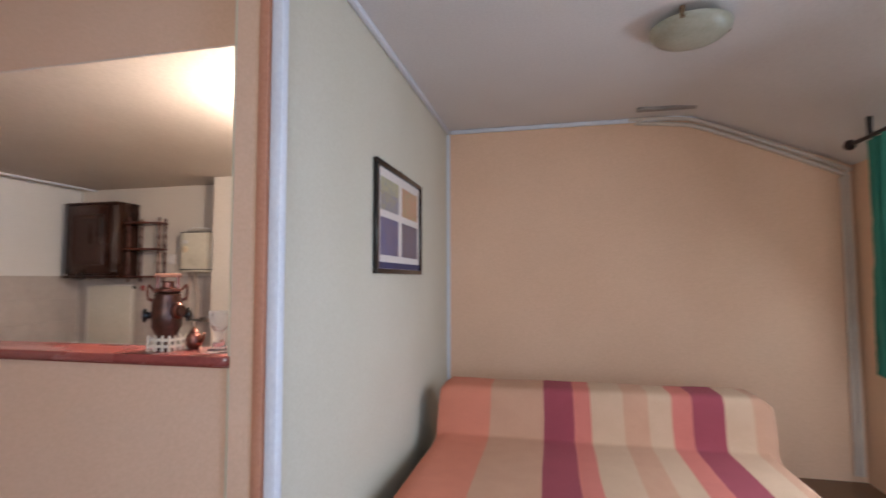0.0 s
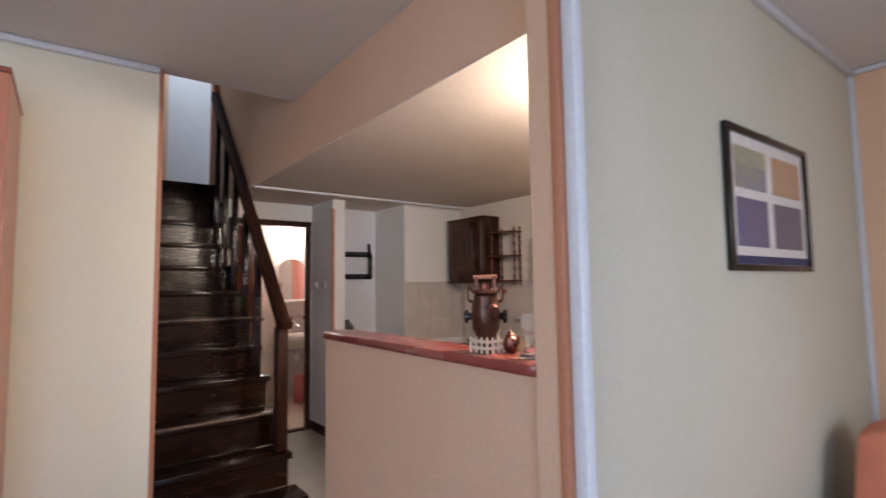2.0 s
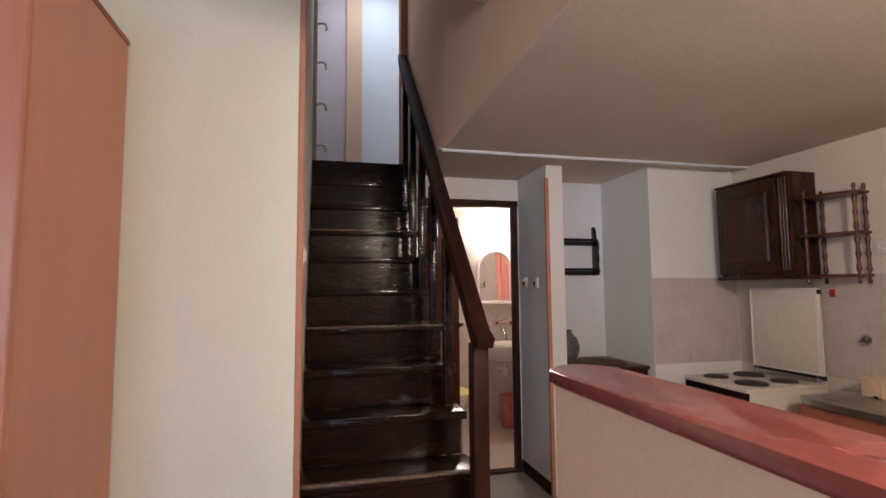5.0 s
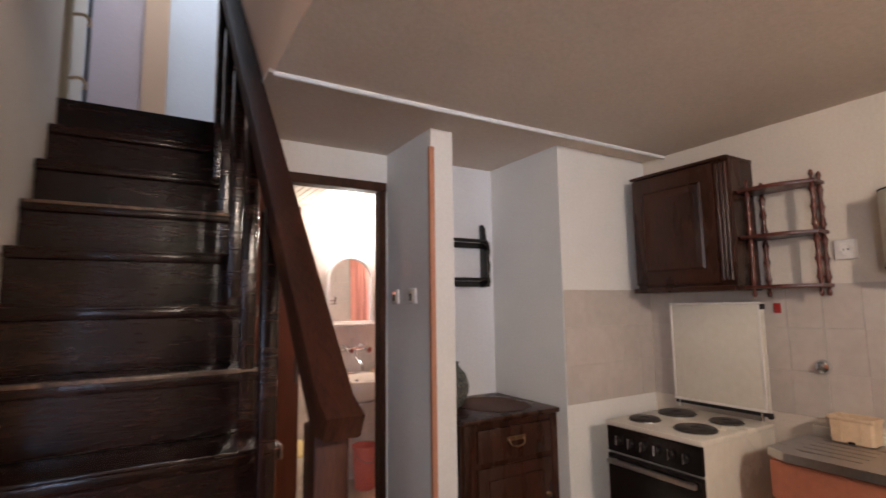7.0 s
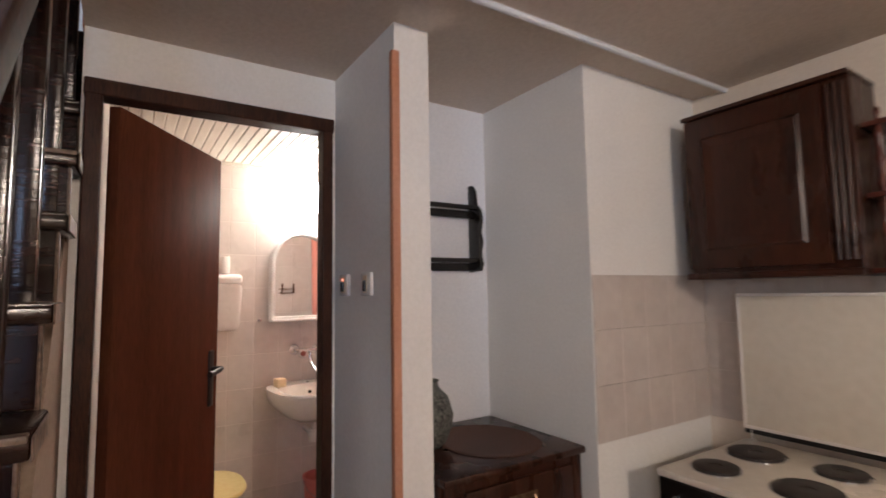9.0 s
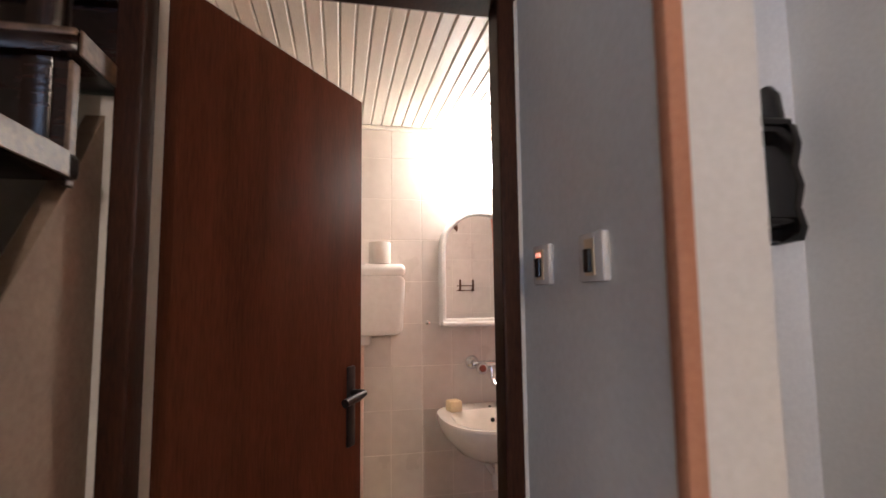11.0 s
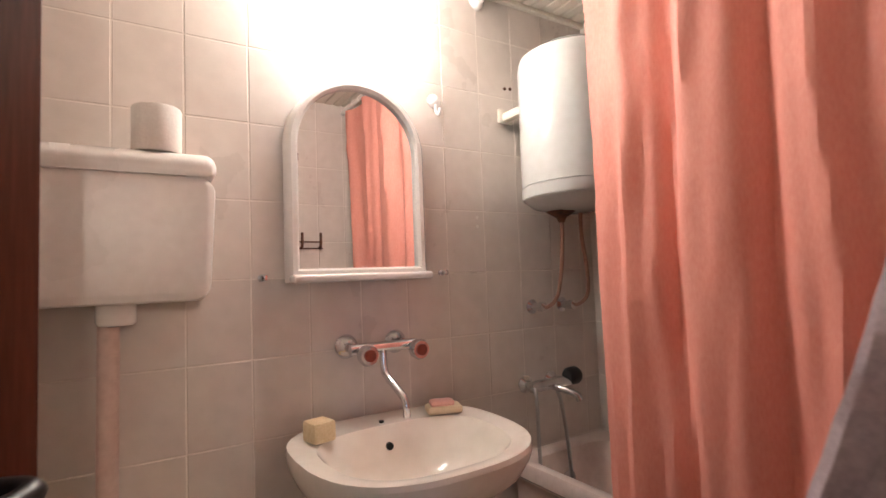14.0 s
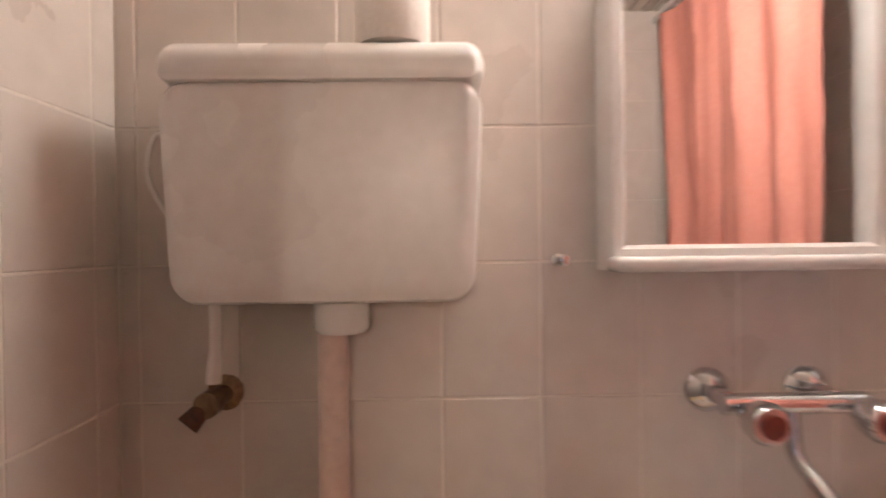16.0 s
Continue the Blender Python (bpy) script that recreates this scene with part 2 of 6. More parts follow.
GLOBE_LIT = glow("lit_opal_glass", (1.0, 0.955, 0.91), 43)
BULB_LIT = glow("lit_bulb", (1.0, 0.87, 0.77), 620)

# ---- mesh helpers ----


def box(bm, x0, x1, y0, y1, z0, z1, bevel=0.0, seg=2, m=None):
    v = [bm.verts.new((x, y, z)) for x in (x0, x1) for y in (y0, y1) for z in (z0, z1)]
    faces = [bm.faces.new([v[i] for i in q]) for q in ((0, 1, 3, 2), (4, 6, 7, 5), (0, 4, 5, 1), (2, 3, 7, 6), (0, 2, 6, 4), (1, 5, 7, 3))]
    made = v
    if bevel:
        out = bmesh.ops.bevel(bm, geom=list({e for f in faces for e in f.edges}), offset=bevel, segments=seg, profile=0.5, affect="EDGES")
        made = list({w for f in out["faces"] for w in f.verts} | {w for w in v if w.is_valid})
    if m is not None:
        bmesh.ops.transform(bm, matrix=m, verts=made)
    return made


def prism(bm, poly, axis, a, b, bevel=0.0):
    """A polygon in the two other axes, drawn out along an axis from a to b."""
    def at(p, c):
        return {"x": (c, p[0], p[1]), "y": (p[0], c, p[1]), "z": (p[0], p[1], c)}[axis]
    lo, hi = [bm.verts.new(at(p, a)) for p in poly], [bm.verts.new(at(p, b)) for p in poly]
    faces = [bm.faces.new(lo), bm.faces.new(hi[::-1])]
    for i in range(len(poly)):
        j = (i + 1) % len(poly)
        faces.append(bm.faces.new((lo[j], lo[i], hi[i], hi[j])))
    bmesh.ops.recalc_face_normals(bm, faces=faces)
    if bevel:
        rim = [e for e in faces[0].edges] + [e for e in faces[1].edges]
        bmesh.ops.bevel(bm, geom=rim, offset=bevel, segments=2, profile=0.5, affect="EDGES")
    return lo + hi


def rings(bm, loops, close=True, cap0=True, cap1=True):
    """Skin a row of closed loops of points."""
    vs = [[bm.verts.new(p) for p in lp] for lp in loops]
    n, faces = len(vs[0]), []
    for a, b in zip(vs, vs[1:]):
        for i in range(n):
            j = (i + 1) % n
            faces.append(bm.faces.new((a[i], a[j], b[j], b[i])))
    if cap0:
        faces.append(bm.faces.new(vs[0][::-1]))
    if cap1:
        faces.append(bm.faces.new(vs[-1]))
    bmesh.ops.recalc_face_normals(bm, faces=faces)
    return [v for r in vs for v in r]


def lathe(bm, profile, at=(0, 0, 0), axis="z", seg=24, cap=True):
    """Turn a profile of (radius, height) about an axis through at."""
    loops = []
    for r, h in profile:
        r = max(r, 0.0004)
        lp = []
        for k in range(seg):
            c, s = r * math.cos(2 * math.pi * k / seg), r * math.sin(2 * math.pi * k / seg)
            p = {"z": (c, s, h), "x": (h, c, s), "y": (s, h, c)}[axis]
            lp.append((at[0] + p[0], at[1] + p[1], at[2] + p[2]))
        loops.append(lp)
    return rings(bm, loops, cap0=cap, cap1=cap)


def tube(bm, pts, r, seg=10):
    """A round tube through points."""
    pts = [Vector(p) for p in pts]
    rad = r if isinstance(r, (list, tuple)) else [r] * len(pts)
    loops, up = [], None
    for i, p in enumerate(pts):
        d = (pts[min(i + 1, len(pts) - 1)] - pts[max(i - 1, 0)]).normalized()
        if up is None:
            up = Vector((0, 0, 1)) if abs(d.z) < 0.9 else Vector((1, 0, 0))
        side = d.cross(up).normalized()
        up = side.cross(d).normalized()
        loops.append([p + rad[i] * (math.cos(2 * math.pi * k / seg) * side + math.sin(2 * math.pi * k / seg) * up) for k in range(seg)])
    return rings(bm, loops)


def smooth_path(pts, n=6):
    """Catmull-Rom through points."""
    pts = [Vector(p) for p in pts]
    full = [2 * pts[0] - pts[1]] + pts + [2 * pts[-1] - pts[-2]]
    out = []
    for i in range(1, len(full) - 2):
        a, b, c, d = full[i - 1 : i + 3]
        for k in range(n):
            t = k / n
            out.append(0.5 * (2 * b + (c - a) * t + (2 * a - 5 * b + 4 * c - d) * t * t + (3 * b - a - 3 * c + d) * t**3))
    return out + [pts[-1]]


def part(name, bm, material, parent=None, label="", smooth=False, local=False):
    """Link a bmesh as one mesh object, given in the world's places, under a thing or a part."""
    me = bpy.data.meshes.new(name)
    if parent is not None and not local:
        root = parent
        while root.parent:
            root = root.parent
        bmesh.ops.transform(bm, matrix=root.matrix_basis.inverted(), verts=bm.verts)
    bm.normal_update()
    bm.to_mesh(me)
    bm.free()
    me.materials.append(material)
    if smooth:
        me.shade_smooth()
        me.set_sharp_from_angle(angle=radians(38))
    ob = new(name, me)
    ob.parent = parent
    if label:
        ob["label"] = label
    return ob


def thing(name, at, label, category, group="", kind="", rz=0):
    ob = new(name)
    ob.matrix_basis = pose(*at, 0, 0, rz)
    ob.empty_display_size = 0.1
    return tagged(ob, label, category, group, kind)


def B(*boxes, bevel=0.0):
    bm = bmesh.new()
    for b in boxes:
        box(bm, *b, bevel=bevel)
    return bm


def struct(name, bm, material, label, category, smooth=False):
    return tagged(part(name, bm, material, None, smooth=smooth), label, category, kind="structure")


# ---- the building ----
CEIL, KCEIL, BCEIL = 2.70, 2.262, 2.225   # sitting room, kitchen, bathroom
WX, BACK, EAST, SOUTH = -2.42, 4.34, 2.95, -2.1
POST_X, POST_Y, BULK_Y = -0.14, 1.55, 1.725
WHITE_X = -0.06
SY0, SY1 = 0.92, 1.70                      # stair
KWALL, DWALL, NICHE_X, NICHE_Y = 4.0, -4.11, -3.49, 3.275
BX, BY0, BY1 = -5.51, 1.90, 3.80           # bathroom
LAND_X, LAND_Z = -4.633, 2.485

SLOPE = [(1.6, CEIL), (1.75, CEIL - 0.004), (1.88, CEIL - 0.02), (1.99, CEIL - 0.052), (2.1, CEIL - 0.095)]   # the ceiling eases over into its slope
struct("floor", B((WX - 0.1, 3.1, SOUTH - 0.1, 4.5, -0.1, 0.0)), PARQUET, "worn brown parquet floor of the sitting room", "floor")
struct("floor_kitchen", B((DWALL - 0.02, -0.1, 1.75, 4.1, -0.1, 0.004), (DWALL - 0.02, -1.62, SY1, 1.75, -0.1, 0.004)), FLOOR_TILE, "grey tiled kitchen floor", "floor")
struct("floor_bathroom", B((BX - 0.1, DWALL - 0.02, 1.6, 4.0, -0.1, 0.008)), FLOOR_BATH, "pale beige tiled bathroom floor", "floor")

# Sitting room
struct("wall_west", B((WX - 0.12, WX, SOUTH, SY0 - 0.005, 0, CEIL)), PLASTER_WEST, "pale cream plaster wall behind the wardrobe", "wall")
struct("wall_north", B((WHITE_X - 0.1, EAST, BACK, BACK + 0.12, 0, CEIL + 0.05)), PLASTER_BACK, "apricot plaster wall behind the sofa", "wall")
struct("wall_picture", B((WHITE_X - 0.11, WHITE_X, POST_Y + 0.03, BACK, 0, CEIL)), PLASTER_CREAM, "cream plaster wall with a framed picture", "wall")
struct("wall_post", B((POST_X, WHITE_X - 0.015, POST_Y, POST_Y + 0.28, 0, CEIL), (WHITE_X - 0.0149, WHITE_X + 0.030, POST_Y, POST_Y + 0.0295, 0, CEIL)), PLASTER_PEACH, "peach plaster post at the end of the bar", "wall")
struct("wall_bar", B((-1.61, POST_X, POST_Y + 0.035, POST_Y + 0.155, 0, 1.155)), PLASTER_PEACH, "low peach plaster wall under the bar", "wall")
struct("wall_bulkhead", B((LAND_X, POST_X, BULK_Y, BULK_Y + 0.10, KCEIL + 0.006, CEIL), (LAND_X, WX, BULK_Y, BULK_Y + 0.1, CEIL, 4.9)), PLASTER_PEACH, "peach plaster bulkhead above the bar and the stair", "wall")
struct("wall_south", B((WX - 0.12, 0.4, SOUTH - 0.12, SOUTH, 0, CEIL), (2.0, EAST + 0.1, SOUTH - 0.12, SOUTH, 0, CEIL), (0.4, 2.0, SOUTH - 0.12, SOUTH, 0, 0.9), (0.4, 2.0, SOUTH - 0.12, SOUTH, 2.2, CEIL)), PLASTER_CREAM, "cream plaster wall with a window", "wall")
struct("wall_east", B((EAST, EAST + 0.14, SOUTH, -1.18, 0, CEIL), (EAST, EAST + 0.14, -1.18, 0.14, 2.10, CEIL), (EAST, EAST + 0.14, 0.14, 2.1, 0, CEIL), (EAST, EAST + 0.14, 3.35, BACK + 0.12, 0, CEIL), (EAST, EAST + 0.14, 2.1, 3.35, 0, 1.0), (EAST, EAST + 0.14, 2.1, 3.35, 2.2, CEIL)), PLASTER_BACK, "apricot plaster wall with a curtained window", "wall")
bm = bmesh.new()
prism(bm, [(WX - 0.1, CEIL), *SLOPE, (EAST, 2.25), (EAST + 0.12, 2.25), (EAST + 0.12, CEIL + 0.12), (WX - 0.1, CEIL + 0.12)], "y", SOUTH - 0.1, SY0 - 0.0)
prism(bm, [(WX - 0.06, CEIL), *SLOPE, (EAST, 2.25), (EAST + 0.12, 2.25), (EAST + 0.12, CEIL + 0.12), (WX - 0.06, CEIL + 0.12)], "y", SY0, BULK_Y)
prism(bm, [(WHITE_X - 0.3, CEIL), *SLOPE, (EAST, 2.25), (EAST + 0.12, 2.25), (EAST + 0.12, CEIL + 0.12), (WHITE_X - 0.3, CEIL + 0.12)], "y", BULK_Y, BACK + 0.1)
struct("ceiling", bm, CEILING_WHITE, "white plaster ceiling, sloping down to the window", "ceiling", smooth=True)
bm = bmesh.new()
box(bm, WHITE_X, WHITE_X + 0.035, POST_Y + 0.05, BACK, CEIL - 0.035, CEIL - 0.001, bevel=0.012)
box(bm, WHITE_X + 0.035, 1.93, BACK - 0.035, BACK - 0.001, CEIL - 0.035, CEIL - 0.001, bevel=0.012)
box(bm, WX, WX + 0.04, SOUTH, SY0 - 0.01, CEIL - 0.04, CEIL - 0.001, bevel=0.015)
struct("cornice", bm, TRIM_WHITE, "white plaster cornice along the ceiling", "cornice", smooth=True)
bm = bmesh.new()
box(bm, WHITE_X + 0.036, WHITE_X + 0.078, POST_Y + 0.002, POST_Y + 0.045, 0, CEIL, bevel=0.01)
box(bm, WHITE_X + 0.001, WHITE_X + 0.036, POST_Y + 0.030, POST_Y + 0.045, 0, CEIL)
box(bm, WHITE_X, WHITE_X + 0.03, BACK - 0.03, BACK - 0.001, 0, CEIL - 0.035, bevel=0.01)
struct("trim_white", bm, TRIM_WHITE, "white corner strip on the wall", "trim", smooth=True)
bm = bmesh.new()
box(bm, WHITE_X + 0.002, WHITE_X + 0.037, POST_Y - 0.012, POST_Y + 0.02, 0, CEIL, bevel=0.008)
box(bm, WX - 0.03, WX + 0.006, SY0 - 0.012, SY0 + 0.012, 0, CEIL, bevel=0.005)
struct("trim_terracotta", bm, TRIM_TERRA, "terracotta corner strip on the plaster edge", "trim", smooth=True)

# Kitchen
struct("ceiling_kitchen", B((DWALL - 0.06, -0.12, BULK_Y + 0.002, KWALL + 0.1, KCEIL, KCEIL + 0.14), (DWALL - 0.06, -3.36, SY1 + 0.008, BULK_Y + 0.002, KCEIL, KCEIL + 0.014)), CEILING_KITCHEN, "low white plaster kitchen ceiling", "ceiling")
struct("wall_kitchen", B((NICHE_X, -1.87, KWALL, KWALL + 0.12, 0, KCEIL), (-1.87, POST_X + 0.02, 3.72, KWALL + 0.12, 0, KCEIL)), PLASTER_KITCHEN, "white plaster kitchen wall", "wall")
struct("wall_chimney", B((DWALL - 0.034, NICHE_X, NICHE_Y, KWALL + 0.12, 0, KCEIL)), PLASTER_WHITE, "white plaster chimney breast beside the cooker", "wall")
struct("wall_kitchen_east", B((POST_X - 0.0, WHITE_X - 0.115, POST_Y + 0.28, 4.1, 0, KCEIL)), PLASTER_KITCHEN, "white plaster kitchen side wall", "wall")
struct("wall_fin", B((DWALL, -3.592, 2.53, 2.655, 0, KCEIL)), PLASTER_WHITE, "grey white plaster fin wall beside the bathroom door", "wall")
struct("wall_niche", B((DWALL - 0.034, DWALL, 2.655, NICHE_Y, 0, KCEIL)), PLASTER_GREY, "white plaster back of the kitchen niche", "wall")
# Wall between kitchen and bathroom, with the door opening
DY0, DY1, DZ = 1.765, 2.47, 2.035
struct("wall_bathroom_door", B((DWALL - 0.045, DWALL, SY1 + 0.008, DY0 - 0.05, 0, KCEIL), (DWALL - 0.045, DWALL, SY0 + 0.01, SY1 + 0.008, 0, 1.77), (DWALL - 0.034, DWALL, DY1 + 0.04, 2.655, 0, KCEIL), (DWALL - 0.045, DWALL, DY0 - 0.05, DY1 + 0.04, DZ + 0.045, KCEIL)), PLASTER_WHITE, "white plaster wall around the bathroom door", "wall")
# Panel under the stair; its shade is partly painted into the plaster colour
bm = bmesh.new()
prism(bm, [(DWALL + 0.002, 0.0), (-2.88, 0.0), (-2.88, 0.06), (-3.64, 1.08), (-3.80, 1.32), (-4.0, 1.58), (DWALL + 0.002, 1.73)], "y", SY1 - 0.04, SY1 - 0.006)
struct("wall_under_stair", bm, PLASTER_TAUPE_SHADE, "sloping plaster panel closing the space under the stair, shade put into its grey brown colour", "wall")
bm = bmesh.new()
box(bm, -3.612, -3.586, 2.520, 2.548, 0, 2.17, bevel=0.006)
struct("trim_fin", bm, TRIM_TERRA, "terracotta corner strip on the fin wall", "trim", smooth=True)
bm = bmesh.new()
box(bm, DWALL, -3.60, 2.522, 2.532, 0.004, 0.09, bevel=0.003)
struct("baseboard", bm, FRAME_WOOD, "dark skirting board on the fin wall", "baseboard")
bm = bmesh.new()
tube(bm, [(-3.352, BULK_Y + 0.0, KCEIL - 0.006), (-3.350, 2.4, KCEIL - 0.008), (-3.345, 3.2, KCEIL - 0.007), (-3.340, KWALL, KCEIL - 0.006)], 0.011, 8)
tagged(part("ceiling_conduit", bm, TRIM_WHITE, None, smooth=True), "thin white painted conduit across the kitchen ceiling", "conduit")

# Upstairs, as far as the stair well shows it
struct("floor_upstairs", B((-7.6, LAND_X - 0.03, 0.5, 3.0, LAND_Z - 0.2, LAND_Z)), PARQUET, "brown landing floor at the top of the stair", "floor")
struct("wall_stair", B((-5.6, WX - 0.12, SY0 - 0.12, SY0, 0, 4.9), (WX - 0.12, WX - 0.001, SY0 - 0.12, SY0 - 0.005, CEIL, 4.9)), PLASTER_KITCHEN, "warm white plaster wall along the stair", "wall")
struct("wall_upstairs_west", B((-7.6, -7.5, 0.4, 3.0, LAND_Z, 4.9)), PLASTER_GREY, "white plaster wall upstairs", "wall")
struct("wall_upstairs_south", B((-7.5, -5.6, 0.78, SY0 - 0.03, LAND_Z, 4.9)), PLASTER_GREY, "white plaster wall upstairs", "wall")
struct("wall_upstairs_north", B((-7.5, -4.9, 2.7, 2.8, LAND_Z, 4.9)), PLASTER_GREY, "white plaster wall upstairs", "wall")
struct("wall_upstairs_pier", B((-6.3, -5.94, 1.432, 2.7, LAND_Z, 4.9)), PLASTER_GREY, "white plaster wall upstairs", "wall")
struct("wall_upstairs_corner", B((-6.5, -6.31, 0.9, 1.3, LAND_Z, 4.9)), PLASTER_GREY, "white plaster wall upstairs", "wall")
struct("wall_upstairs_east", B((WX - 0.06, WX + 0.06, SY0, BULK_Y, CEIL + 0.12, 4.9)), PLASTER_GREY, "white plaster wall upstairs", "wall")
struct("ceiling_upstairs", B((-7.6, WX + 0.06, 0.5, 3.0, 4.9, 5.0)), CEILING_WHITE, "white ceiling over the stair well", "ceiling")
struct("wall_upstairs_recess", B((-6.3, -5.93, 0.92, 1.262, LAND_Z, 4.9)), PLASTER_LILAC, "lilac grey plaster wall on the upper landing", "wall")
struct("wall_upstairs_partition", B((-6.3, -5.9, 1.262, 1.43, LAND_Z, 4.9)), PLASTER_PEACH, "peach plaster wall on the upper landing", "wall")
bm = bmesh.new()
box(bm, LAND_X - 0.10, LAND_X + 0.02, BULK_Y - 0.06, BULK_Y + 0.12, LAND_Z, 4.9, bevel=0.01)
struct("trim_landing", bm, TRIM_TERRA, "terracotta post at the head of the stair", "trim")

# Bathroom
struct("wall_bathroom_west", B((BX - 0.12, BX - 0.0012, 1.6, 4.0, 0, BCEIL + 0.1)), GROUT, "grouted bathroom wall behind the mirror", "wall")
struct("wall_bathroom_south", B((BX, -4.95, BY0 - 0.12, BY0 - 0.0012, 0, BCEIL + 0.1), (-4.95, DWALL - 0.05, 1.727, 1.762, 0, BCEIL + 0.03), (-4.95, -4.85, 1.762, BY0 - 0.006, 0, BCEIL + 0.1)), GROUT, "grouted bathroom side wall", "wall")
struct("wall_bathroom_north", B((BX, DWALL - 0.05, BY1 + 0.0012, BY1 + 0.12, 0, BCEIL + 0.1)), GROUT, "grouted bathroom wall along the tub", "wall")
struct("wall_bathroom_east", B((DWALL - 0.0613, DWALL - 0.036, DY1 + 0.075, BY1 + 0.01, 0, BCEIL + 0.1)), GROUT, "grouted bathroom wall beside the door", "wall")
bm = bmesh.new()
y = 1.73
while y < BY1 + 0.1:
    box(bm, BX - 0.05, DWALL - 0.05, y, y + 0.046, BCEIL, BCEIL + 0.012, bevel=0.004, seg=1)
    y += 0.050
box(bm, BX - 0.05, DWALL - 0.05, 1.73, BY1 + 0.1, BCEIL + 0.010, BCEIL + 0.03)
box(bm, BX, BX + 0.02, 1.74, BY1, BCEIL - 0.02, BCEIL - 0.001, bevel=0.004)
struct("ceiling_bathroom", bm, PLANK_WHITE, "white plank ceiling of the bathroom", "ceiling")

# Stair: dark gloss treads and risers, one object each step's board
stair = thing("staircase", (-2.45, 1.3, 0), "steep staircase of dark glossy stained wood with worn nosings", "staircase")
STEP_Z = (0.145, 0.354, 0.573, 0.785, 0.985, 1.190, 1.40, 1.614, 1.818, 2.035, 2.268, LAND_Z)
steps = [(-2.43 - (z - 0.353) / 0.9676, z) for z in STEP_Z]
RUN = -0.222
for k, (sx, sz) in enumerate(steps):
    wide = SY1 + (0.02 if k else 0.05)
    z_under = 0.0 if k == 0 else steps[k - 1][1]
    if k < 11:
        bm = bmesh.new()
        box(bm, sx + RUN - 0.02, sx, SY0 + 0.004, wide, sz - 0.042, sz, bevel=0.009)
        t = part("tread", bm, STAIR_WOOD, stair, smooth=True)
        bm = bmesh.new()
        box(bm, sx - 0.028, sx + 0.0015, SY0 + 0.006, wide - 0.004, sz - 0.012, sz + 0.0015, bevel=0.004)
        part("nosing", bm, WORN_WOOD if k % 3 == 2 else STAIR_WOOD, t, "worn pale edge" if k % 3 == 2 else "", smooth=True)
    rz_ = part("riser", B((sx - 0.045, sx - 0.025, SY0 + 0.005, SY1 - 0.004, z_under + 0.001, sz - 0.042 if k < 11 else sz)), STAIR_WOOD, stair)
    part("riser_edge", B((sx - 0.047, sx - 0.022, SY1 - 0.004, SY1 + 0.004, z_under - 0.05 if k else 0.0, sz - 0.044), bevel=0.003), WORN_WOOD, rz_, "pale worn edge of the riser")
    if 0 < k < 11:
        part("end_grain", B((sx + RUN * 0.9, sx - 0.004, wide, wide + 0.004, sz - 0.043, sz - 0.002), bevel=0.0015), WORN_WOOD, t, "pale worn end grain")
slope = (LAND_Z - 0.353) / (LAND_X + 2.43)
zl = lambda x, d: 0.353 + slope * (x + 2.43) + d
# Handrail with newel and balusters
rail = thing("stair_railing", (-2.5, SY1, 0.35), "dark stained wooden handrail with flat board balusters", "railing")
RY = SY1 - 0.03
R0, R1 = (-2.46, 1.19), (-4.60, 3.43)
rs = (R1[1] - R0[1]) / (R1[0] - R0[0])
bm = bmesh.new()
prism(bm, [(R0[0] + 0.02, R0[1] - 0.045), (R0[0] + 0.045, R0[1] + 0.0), (R0[0] - 0.02, R0[1] + 0.03), (R1[0], R1[1] + 0.02), (R1[0], R1[1] - 0.062), (R0[0] - 0.05, R0[1] - 0.05)], "y", RY - 0.032, RY + 0.046, bevel=0.008)
part("handrail", bm, RAIL_WOOD, rail, "brown worn handrail", smooth=True)
bm = bmesh.new()
box(bm, -2.565, -2.485, RY - 0.032, RY + 0.038, 0.355, 1.16, bevel=0.006)
part("newel", bm, FRAME_WOOD, rail, "dark square newel post", smooth=True)
for k in range(5):
    bx = -2.985 - 0.335 * k
    zb = zl(bx, 0.02)
    bm = bmesh.new()
    box(bm, bx - 0.026, bx + 0.026, RY - 0.040, RY + 0.006, zb - 0.27, R0[1] + rs * (bx - R0[0]) - 0.07, bevel=0.005)
    part("baluster", bm, STAIR_WOOD, rail, smooth=True)

# Bathroom door
FX = DWALL
door_frame = thing("door_1", (FX, DY0, 0), "dark brown wooden door frame of the bathroom", "door frame", kind="structure")
part("jamb", B((FX - 0.047, FX + 0.035, DY0 - 0.046, DY0, 0, DZ + 0.05), bevel=0.005), FRAME_WOOD, door_frame)
part("jamb", B((FX - 0.034, FX + 0.035, DY1, DY1 + 0.04, 0, DZ + 0.05), bevel=0.005), FRAME_WOOD, door_frame)
part("head", B((FX - 0.047, FX + 0.038, DY0 - 0.05, DY1 + 0.044, DZ, DZ + 0.053), bevel=0.005), FRAME_WOOD, door_frame)
part("threshold", B((FX - 0.045, FX + 0.03, DY0, DY1, 0.0, 0.022), bevel=0.006), FRAME_WOOD, door_frame)
angle = math.degrees(math.atan2(2.172 - (DY0 + 0.015), -4.735 - (FX - 0.05)))
leaf = thing("bathroom_door", (FX - 0.05, DY0 + 0.015, 0.03), "mahogany brown flush door standing half open", "door", rz=angle)
L = math.hypot(2.172 - (DY0 + 0.015), -4.735 - (FX - 0.05))
bm = bmesh.new()
box(bm, 0, L, -0.038, 0, 0, DZ - 0.035, bevel=0.003)
part("panel", bm, DOOR_WOOD, leaf, local=True, smooth=True)
bm = bmesh.new()
